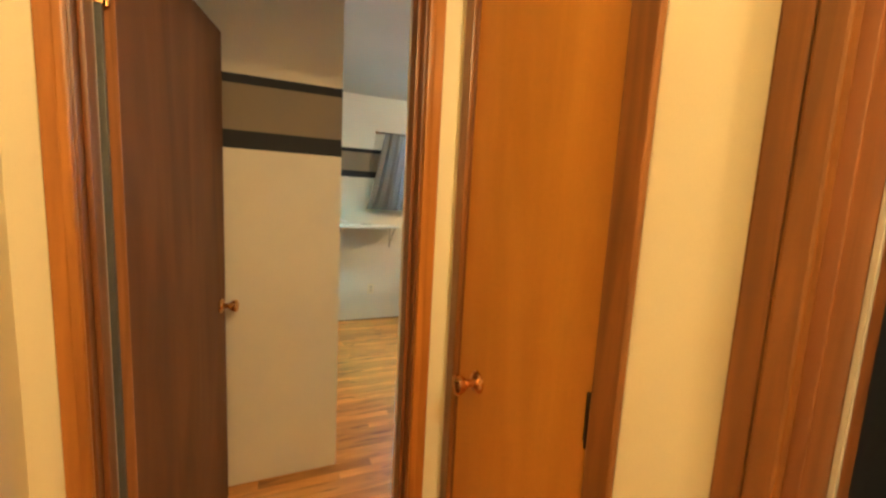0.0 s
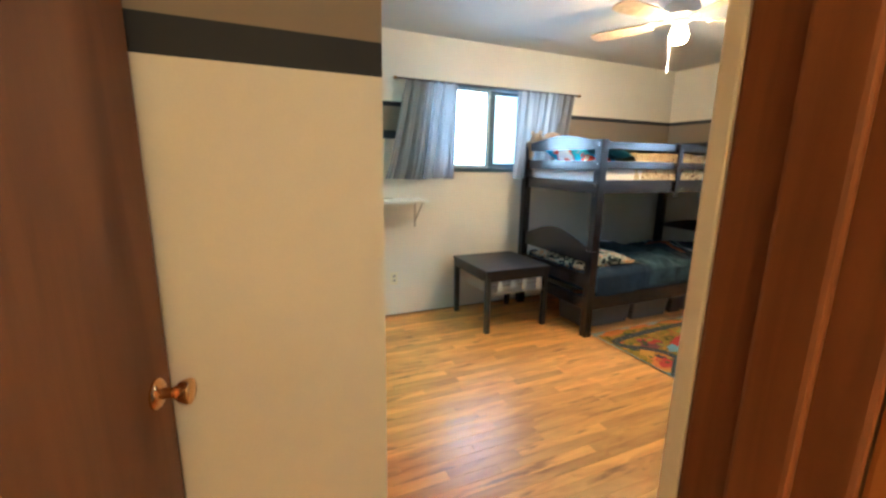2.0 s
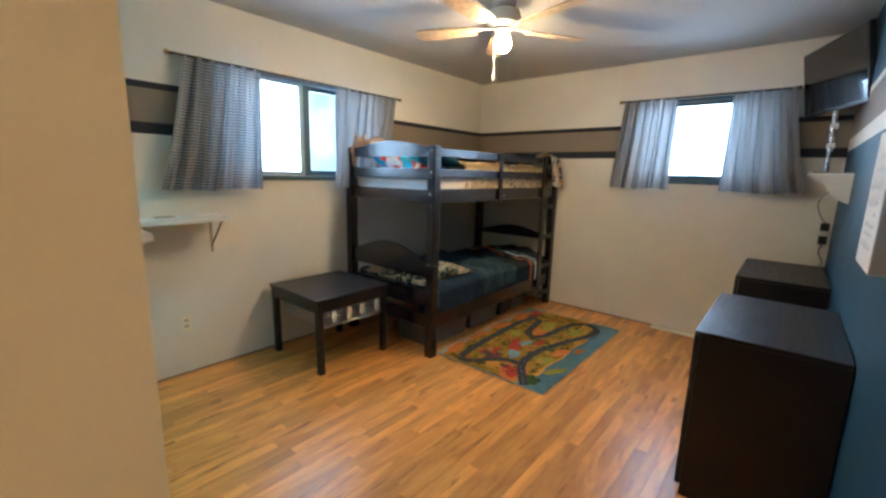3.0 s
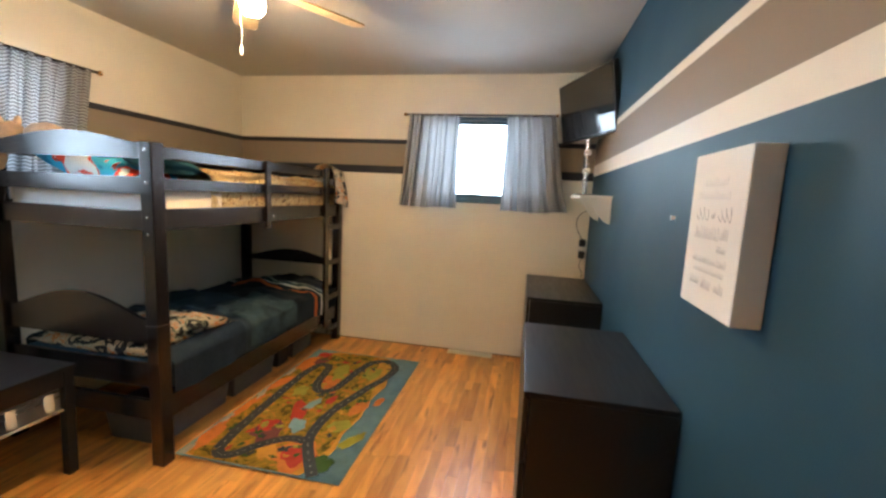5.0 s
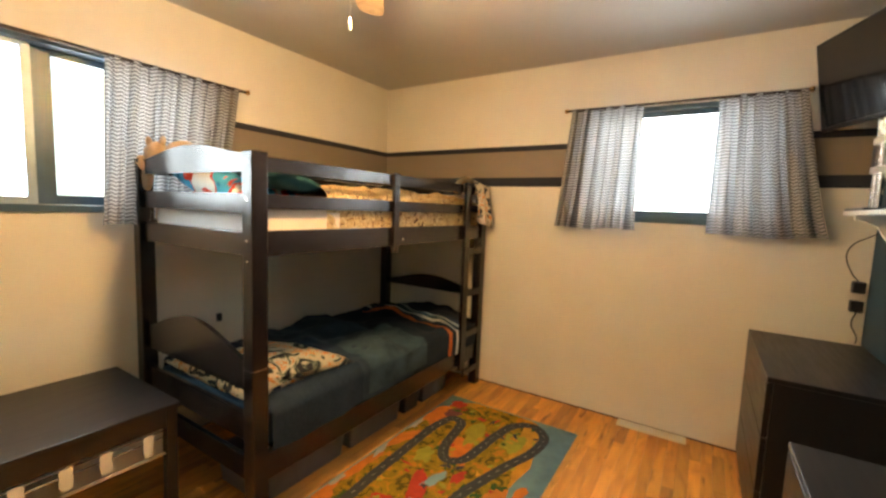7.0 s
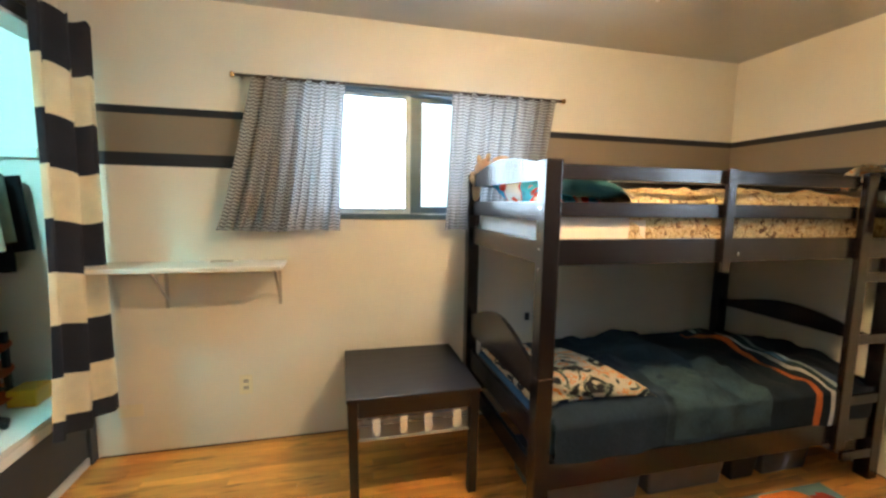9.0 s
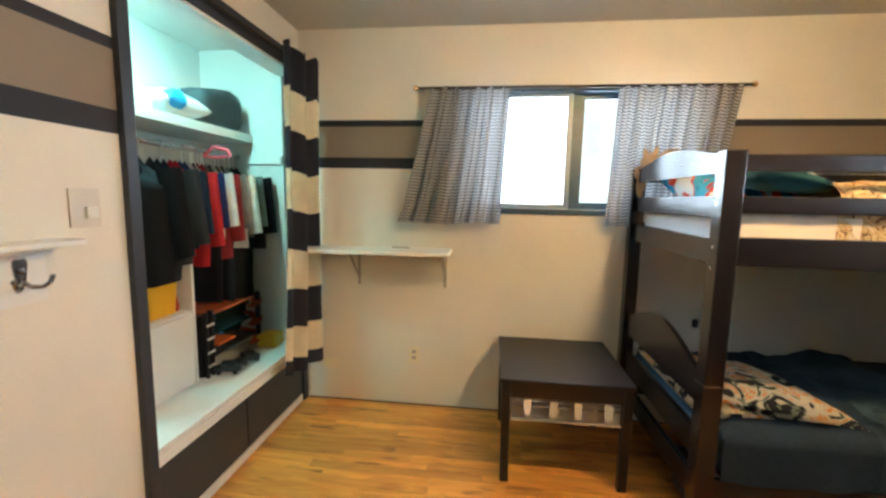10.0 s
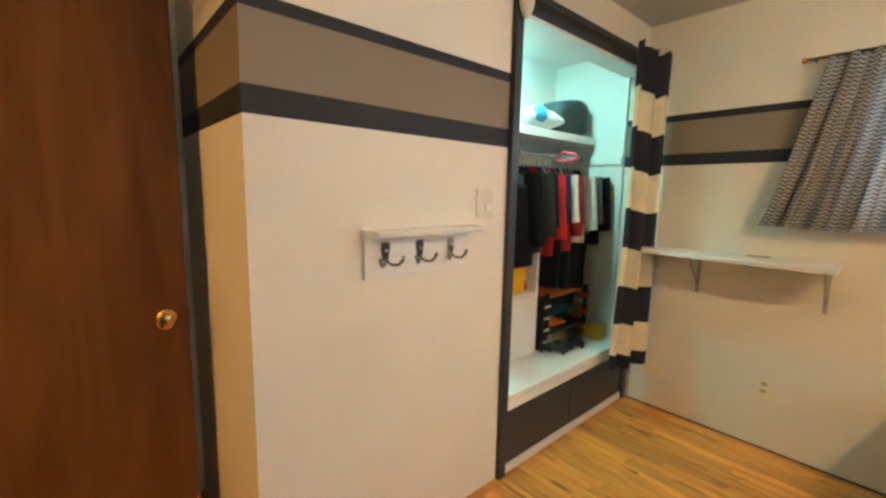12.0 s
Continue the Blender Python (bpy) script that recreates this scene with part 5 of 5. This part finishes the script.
def garment(y, colour, length, width, thick, seed, kind="jacket", label=""):
    """A garment on a hanger across the rail; x out of the closet."""
    g = thing("hanging_garment", pose(1.60, 5.42 + (y - 5.44) * 1.13, 1.645), label, "clothing", "clothes on the closet rail")
    cloth = woven("cloth_" + label.split()[0], colour, 0.9, 0.22, 12, 300, 0.4)
    bm = bmesh.new()
    for side in (1, -1):
        def place(u, v):
            z = -0.07 - length * v
            half = width / 2 * (0.30 + 0.70 * min(1, (v * 5.5) ** 0.7)) * (1 - 0.06 * v)
            x = (2 * u - 1) * half
            e = (1 - abs(2 * u - 1) ** 4) ** 0.5 if abs(2 * u - 1) < 1 else 0
            yy = side * thick / 2 * e * (0.7 + 0.5 * min(1, v * 2)) + 0.012 * math.sin(x * 30 + seed + v * 2) * v + 0.02 * noise.noise((x * 6, v * 3, seed))
            slope = -0.10 * (abs(2 * u - 1)) ** 1.2 * (1 - min(1, v * 3))
            return Vector((x, yy, z + slope + 0.02 * noise.noise((x * 8, seed, side)) * v))
        grid(bm, 22, 18, place)
    bmesh.ops.remove_doubles(bm, verts=bm.verts, dist=0.0005)
    body = part("body", bm, cloth, g)
    for s in (-1, 1) if "trousers" not in label else ():
        bm = bmesh.new()
        a, b = Vector((s * width * 0.46, 0, -0.14)), Vector((s * width * 0.58, 0.01 * s, -0.14 - length * 0.68))
        bmesh.ops.create_cone(bm, cap_ends=True, segments=14, radius1=0.062, radius2=0.04, depth=(b - a).length, matrix=Matrix.Translation((a + b) / 2) @ (b - a).to_track_quat("Z", "Y").to_matrix().to_4x4())
        for v in bm.verts:
            v.co.y = v.co.y * 0.6 + 0.01 * noise.noise(v.co * 12)
        part("sleeve", bm, cloth, g, "", 60)
    bm = bmesh.new()
    rod(bm, (0, 0, -0.075), (0, 0, -0.012), 0.0035, sides=8)
    for k in range(8):
        a0, a1 = math.pi * (1.25 - k / 6.4), math.pi * (1.25 - (k + 1) / 6.4)
        rod(bm, (0.018 * math.cos(a0), 0, 0.0 + 0.018 * math.sin(a0)), (0.018 * math.cos(a1), 0, 0.018 * math.sin(a1)), 0.003, sides=6)
    part("hanger", bm, M["plastic_white"] if seed % 2 else M["steel"], g, "hanger hook", 40)
    return g


for k, (y, c, ln, w, th, lb) in enumerate((
        (5.44, (0.010, 0.010, 0.012), 0.58, 0.54, 0.19, "black padded jacket on a hanger"),
        (5.57, (0.035, 0.038, 0.042), 0.52, 0.48, 0.10, "charcoal grey hooded jacket on a hanger"),
        (5.66, (0.012, 0.018, 0.035), 0.46, 0.40, 0.06, "dark navy shirt on a hanger"),
        (5.73, (0.45, 0.025, 0.03), 0.56, 0.40, 0.05, "bright red shirt on a hanger"),
        (5.79, (0.02, 0.035, 0.13), 0.43, 0.38, 0.05, "blue shirt on a hanger"),
        (5.85, (0.66, 0.66, 0.64), 0.42, 0.40, 0.05, "white shirt on a hanger"),
        (5.91, (0.28, 0.035, 0.04), 0.55, 0.38, 0.05, "dark red checked shirt on a hanger"),
        (5.97, (0.20, 0.19, 0.18), 0.45, 0.38, 0.05, "grey speckled shirt on a hanger"),
        (6.03, (0.60, 0.62, 0.57), 0.50, 0.42, 0.06, "pale cream sweatshirt on a hanger"),
        (6.11, (0.22, 0.26, 0.24), 0.45, 0.40, 0.06, "sage grey shirt on a hanger"),
        (5.88, (0.012, 0.014, 0.02), 0.80, 0.28, 0.05, "black trousers on a hanger"),
        (5.995, (0.014, 0.02, 0.03), 0.82, 0.28, 0.05, "navy trousers on a hanger"),
        (6.15, (0.012, 0.03, 0.018), 0.84, 0.30, 0.05, "dark green trousers on a hanger"),
        (6.19, (0.012, 0.012, 0.016), 0.52, 0.42, 0.07, "black printed jacket on a hanger"),
        (6.06, (0.012, 0.014, 0.014), 0.86, 0.34, 0.06, "charcoal trousers on a hanger"))):
    garment(y, c, ln, w, th, float(k), label=lb)
t = thing("clothes_hanger", pose(1.69, 5.95, 1.615), "pink plastic hanger hooked at the rail", "hanger")
bm = bmesh.new()
for a, b in zip([(-0.06, 0, 0), (0, 0, 0.05), (0.09, 0, 0.03), (0.10, 0, 0), (0.02, 0, -0.012)], [(0, 0, 0.05), (0.09, 0, 0.03), (0.10, 0, 0), (0.02, 0, -0.012), (-0.06, 0, 0)]):
    rod(bm, a, b, 0.009, sides=8)
part("body", bm, mat("pink_plastic", (0.7, 0.10, 0.13), 0.4), t)

# toy garage with ramps
t = thing("toy_garage", pose(1.62, 6.0, 0.41), "toy car garage with orange ramps on the closet floor", "toy garage")
for x in (-0.14, 0.14):
    for y in (-0.24, 0.22):
        slab("pillar", M["plastic_black"], t, (x - 0.012, x + 0.012, y - 0.012, y + 0.012, 0.0, 0.36), 0.003)
for z, sx, mm in ((0.10, 0.17, "plastic_black"), (0.20, 0.13, "teal_cloth"), (0.33, 0.15, "orange")):
    slab("deck", M[mm], t, (-sx, sx, -0.25, 0.16, z, z + 0.014), 0.004)
slab("landing", M["orange"], t, (0.06, 0.19, -0.25, -0.10, 0.16, 0.174), 0.004)
for k, z in enumerate((0.05, 0.17, 0.29)):
    bm = bmesh.new()
    n = 18
    rings = []
    for j in range(n + 1):
        a = math.pi * (-0.1 + 1.2 * j / n)
        for r in (0.10, 0.16):
            rings.append(bm.verts.new((0.02 + r * math.cos(a) * 1.1, 0.14 + r * math.sin(a), z + 0.07 * j / n)))
    for j in range(n):
        bm.faces.new((rings[2 * j], rings[2 * j + 1], rings[2 * j + 3], rings[2 * j + 2]))
    bmesh.ops.solidify(bm, geom=bm.faces, thickness=0.008)
    part("ramp", bm, M["orange"], t, "curved orange ramp", 40)
for y in (-0.305, -0.262):
    slab("tower_post", M["plastic_black"], t, (0.15, 0.17, y - 0.006, y + 0.006, 0.0, 0.36), 0.002)
slab("tower_back", M["plastic_black"], t, (0.06, 0.14, -0.31, -0.256, 0.0, 0.34), 0.004)
for k in range(4):
    slab("window_bay", M["plastic_white"], t, (0.1705, 0.176, -0.312, -0.255, 0.06 + k * 0.075, 0.072 + k * 0.075), 0.001)


def toy_car(x, y, z, turn, material, label):
    c = thing("toy_car", pose(x, y, z, 0, 0, turn), label, "toy car", "toy cars in the closet")
    bm = bmesh.new()
    box(bm, -0.07, 0.07, -0.03, 0.03, 0.014, 0.042, 0.01)
    box(bm, -0.035, 0.04, -0.026, 0.026, 0.04, 0.068, 0.012)
    part("body", bm, material, c)
    for wx in (-0.042, 0.042):
        for wy in (-0.031, 0.031):
            bm = bmesh.new()
            rod(bm, (wx, wy - 0.006, 0.0145), (wx, wy + 0.006, 0.0145), 0.014, sides=14)
            part("wheel", bm, M["plastic_black"], c, "", 40)


toy_car(1.86, 5.93, 0.41, 70, M["plastic_black"], "black toy car on the closet floor")
toy_car(1.84, 5.78, 0.41, 20, M["duffel"], "grey toy car on the closet floor")
toy_car(1.62, 5.95, 0.525, 85, M["aqua"], "blue toy car on the garage deck")
toy_car(1.62, 5.90, 0.645, 95, M["teal_cloth"], "dark toy car on the garage deck")
t = thing("toy_crate", pose(1.78, 6.16, 0.41), "small yellow toy crate on the closet floor", "toy")
slab("body", M["yellow"], t, (0, 0.12, 0, 0.13, 0.001, 0.085), 0.01)
t = thing("cloth_bag", pose(1.50, 6.17, 0.41), "dark green cloth bag against the closet back", "bag")
bm = bmesh.new()
cushion(bm, 0.30, 0.30, 0.66, pose(0, 0, 0.0), n=14, wrinkle=0.03)
part("body", bm, woven("dark_green_cloth", (0.02, 0.05, 0.03)), t, "", 80)

# ---------------------------------------------------------------- play rug
RX0, RX1, RY0, RY1 = 4.17, 5.715, 4.405, 5.325
rug = thing("play_rug", pose(RX0, RY1, 0), "green and blue play rug printed with grey roads", "rug")
RW, RD = RX1 - RX0, RY1 - RY0
M["rug"] = blotched("printed_olive_rug", [(0, (0.09, 0.07, 0.010)), (0.41, (0.24, 0.155, 0.014)), (0.53, (0.33, 0.19, 0.016)), (0.60, (0.46, 0.18, 0.018))], 13, 500, 0.5)
M["rug_blue"] = woven("printed_pale_blue_rug", (0.20, 0.33, 0.36), 0.95, 0.2, 14, 500, 0.5)
M["rug_sand"] = woven("printed_sand_rug", (0.52, 0.25, 0.03), 0.95, 0.25, 14, 500, 0.5)
M["rug_road"] = woven("printed_grey_road", (0.05, 0.052, 0.052), 0.95, 0.2, 20, 500, 0.5)
M["rug_white"] = woven("printed_white", (0.38, 0.36, 0.31), 0.95, 0.15, 20, 500, 0.5)
M["rug_orange"] = woven("printed_orange", (0.55, 0.17, 0.03), 0.95, 0.25, 20, 500, 0.5)
M["rug_red"] = woven("printed_red", (0.42, 0.045, 0.025), 0.95, 0.3, 20, 500, 0.5)
M["rug_green"] = woven("printed_dark_green", (0.045, 0.085, 0.02), 0.95, 0.25, 20, 500, 0.5)
M["rug_lime"] = woven("printed_yellow_green", (0.30, 0.28, 0.035), 0.95, 0.25, 20, 500, 0.5)
M["rug_mauve"] = woven("printed_purple", (0.17, 0.055, 0.055), 0.95, 0.25, 20, 500, 0.5)


def rug_at(u, v, lift=0.0):
    return Vector((u * RW, -v * RD, 0.0085 + lift))


bm = bmesh.new()
grid(bm, 40, 24, lambda u, v: Vector((u * RW, -v * RD, 0.008 + 0.0015 * noise.noise((u * 6, v * 4, 2)) * 0.2)))
made = bmesh.ops.solidify(bm, geom=bm.faces, thickness=-0.0072)
part("woven_base", bm, M["rug_blue"], rug)


def patch(name, cu, cv, ru, rv, material, lift, seed, n=26, rough=0.35, turn=0.0):
    """An uneven printed patch, in shares of the rug."""
    bm = bmesh.new()
    ring = []
    for k in range(n):
        a = math.tau * k / n
        r = 1 + rough * noise.noise((math.cos(a) * 1.6, math.sin(a) * 1.6, seed)) + rough * 0.4 * noise.noise((math.cos(a) * 5, math.sin(a) * 5, seed))
        x, y = math.cos(a) * ru * r * RW, math.sin(a) * rv * r * RD
        c, s = math.cos(turn), math.sin(turn)
        u, v = cu + (x * c - y * s) / RW, cv + (x * s + y * c) / RD
        ring.append(bm.verts.new(rug_at(min(0.992, max(0.008, u)), min(0.988, max(0.012, v)), lift)))
    bm.faces.new(ring)
    bmesh.ops.triangulate(bm, faces=bm.faces)
    return part(name, bm, material, rug)


patch("printed_coast", 0.45, 0.40, 0.66, 0.46, M["rug_sand"], 0.0006, 1.0, 60, 0.22)
patch("printed_land", 0.45, 0.39, 0.60, 0.41, M["rug"], 0.0010, 2.0, 60, 0.2)
random.seed(11)
rug_lift = 0.0014
for u, v, ru, rv, mm in ((0.12, 0.05, 0.10, 0.05, "rug_orange"), (0.33, 0.04, 0.10, 0.04, "rug_orange"), (0.55, 0.05, 0.11, 0.05, "rug_orange"), (0.80, 0.10, 0.10, 0.09, "rug_orange"), (0.03, 0.03, 0.04, 0.03, "rug_white"),
                         (0.24, 0.02, 0.04, 0.022, "rug_white"), (0.46, 0.02, 0.05, 0.022, "rug_white"), (0.68, 0.02, 0.05, 0.022, "rug_white"), (0.93, 0.12, 0.04, 0.06, "rug_red"), (0.85, 0.16, 0.04, 0.06, "rug_mauve"),
                         (0.20, 0.36, 0.075, 0.10, "rug_mauve"), (0.24, 0.32, 0.045, 0.06, "rug_red"), (0.36, 0.42, 0.09, 0.045, "rug_red"), (0.42, 0.46, 0.06, 0.03, "rug_blue"), (0.48, 0.56, 0.035, 0.03, "rug_red"), (0.27, 0.50, 0.05, 0.05, "rug_blue"),
                         (0.30, 0.76, 0.05, 0.06, "rug_lime"), (0.22, 0.90, 0.07, 0.035, "rug_lime"), (0.52, 0.90, 0.04, 0.03, "rug_orange"), (0.46, 0.80, 0.07, 0.05, "rug_orange"), (0.10, 0.66, 0.085, 0.11, "rug_orange"), (0.10, 0.66, 0.055, 0.07, "rug_red"),
                         (0.08, 0.84, 0.05, 0.06, "rug_green"), (0.62, 0.44, 0.10, 0.06, "rug_orange"), (0.75, 0.42, 0.09, 0.06, "rug_lime"), (0.78, 0.68, 0.08, 0.07, "rug_lime"), (0.10, 0.48, 0.06, 0.06, "rug_sand"), (0.52, 0.28, 0.05, 0.05, "rug_lime")):
    rug_lift += 0.00003
    patch("printed_patch", u, v, ru, rv, M[mm], rug_lift, u * 31 + v * 17, 22, 0.5, random.uniform(-0.5, 0.5))
for k in range(110):
    u, v = random.uniform(0.05, 0.92), random.uniform(0.12, 0.80)
    rug_lift += 0.00001
    patch("printed_plant", u, v, random.uniform(0.007, 0.02), random.uniform(0.009, 0.024), M[random.choice(("rug_green", "rug_green", "rug_lime", "rug_green", "rug_red", "rug_road", "rug_sand"))], rug_lift, k * 3.7, 18, 1.3, random.uniform(0, 3))
roads = (((0.06, 0.20), (0.16, 0.18), (0.28, 0.165), (0.42, 0.155), (0.55, 0.15), (0.70, 0.15), (0.80, 0.19), (0.79, 0.28), (0.70, 0.31), (0.60, 0.34), (0.54, 0.41), (0.57, 0.50), (0.67, 0.53), (0.78, 0.55), (0.90, 0.60), (0.945, 0.72),
          (0.88, 0.83), (0.76, 0.82), (0.64, 0.75), (0.52, 0.69), (0.40, 0.64), (0.28, 0.63), (0.18, 0.66), (0.08, 0.76), (0.012, 0.84)),
         ((0.18, 0.64), (0.18, 0.54), (0.15, 0.46), (0.10, 0.38), (0.05, 0.32), (0.035, 0.25), (0.06, 0.20)))
for road in roads:
    bm = bmesh.new()
    line = ribbon(bm, [(u * RW, -v * RD) for u, v in road], 0.062, 0.0124)
    part("printed_road", bm, M["rug_road"], rug, "grey printed road with white dashes")
    bm = bmesh.new()
    for a, b in list(zip(line, line[1:]))[::3]:
        side = Vector((-(b - a).y, (b - a).x, 0)).normalized() * 0.0014
        bm.faces.new([bm.verts.new(p + Vector((0, 0, 0.0128))) for p in (a + side, a - side, b - side, b + side)])
    tagged(part("road_dashes", bm, M["rug_white"], rug), kind="stuff")


# ---------------------------------------------------------------- oak strips, last
STRIP = 0.0572
random.seed(7)
rest = []
row = 0
y = 0.6
count = 0
while y < YN - 0.001:
    y1 = min(y + STRIP, YN)
    near = 3.10 <= y < 5.55
    xa = 1.20
    xb = XE if y > 3.05 else 2.18
    if y > YR:
        xa = 1.95
    x = xa - random.uniform(0, 0.5)
    while x < xb:
        x1 = x + random.choice((0.38, 0.55, 0.72, 0.9, 1.1, 1.3))
        a, b = max(x, xa), min(x1, xb)
        if b - a > 0.02:
            if near and a > 1.9 and count < 300:
                rest.append((a, b, y, y1, True))
                count += 1
            else:
                rest.append((a, b, y, y1, False))
        x = x1
    y += STRIP
joined = bmesh.new()
for a, b, y0, y1, single in rest:
    dz = random.uniform(-0.0006, 0.0)
    dims = (-(b - a) / 2 + 0.0005, (b - a) / 2 - 0.0005, -(y1 - y0) / 2 + 0.0005, (y1 - y0) / 2 - 0.0005, -0.0115, 0.0)
    if single:
        bm = bmesh.new()
        box(bm, *dims)
        data = bpy.data.meshes.new("plank")
        bm.to_mesh(data)
        bm.free()
        data.materials.append(M["oak"])
        ob = new("plank", data)
        ob.parent = floor
        ob.location = ((a + b) / 2, (y0 + y1) / 2, dz)
    else:
        box(joined, *dims, m=Matrix.Translation(((a + b) / 2, (y0 + y1) / 2, dz)))
tagged(part("far_planks", joined, M["oak_far"], floor, "oak strips of the hall and the room's edges"), kind="stuff")
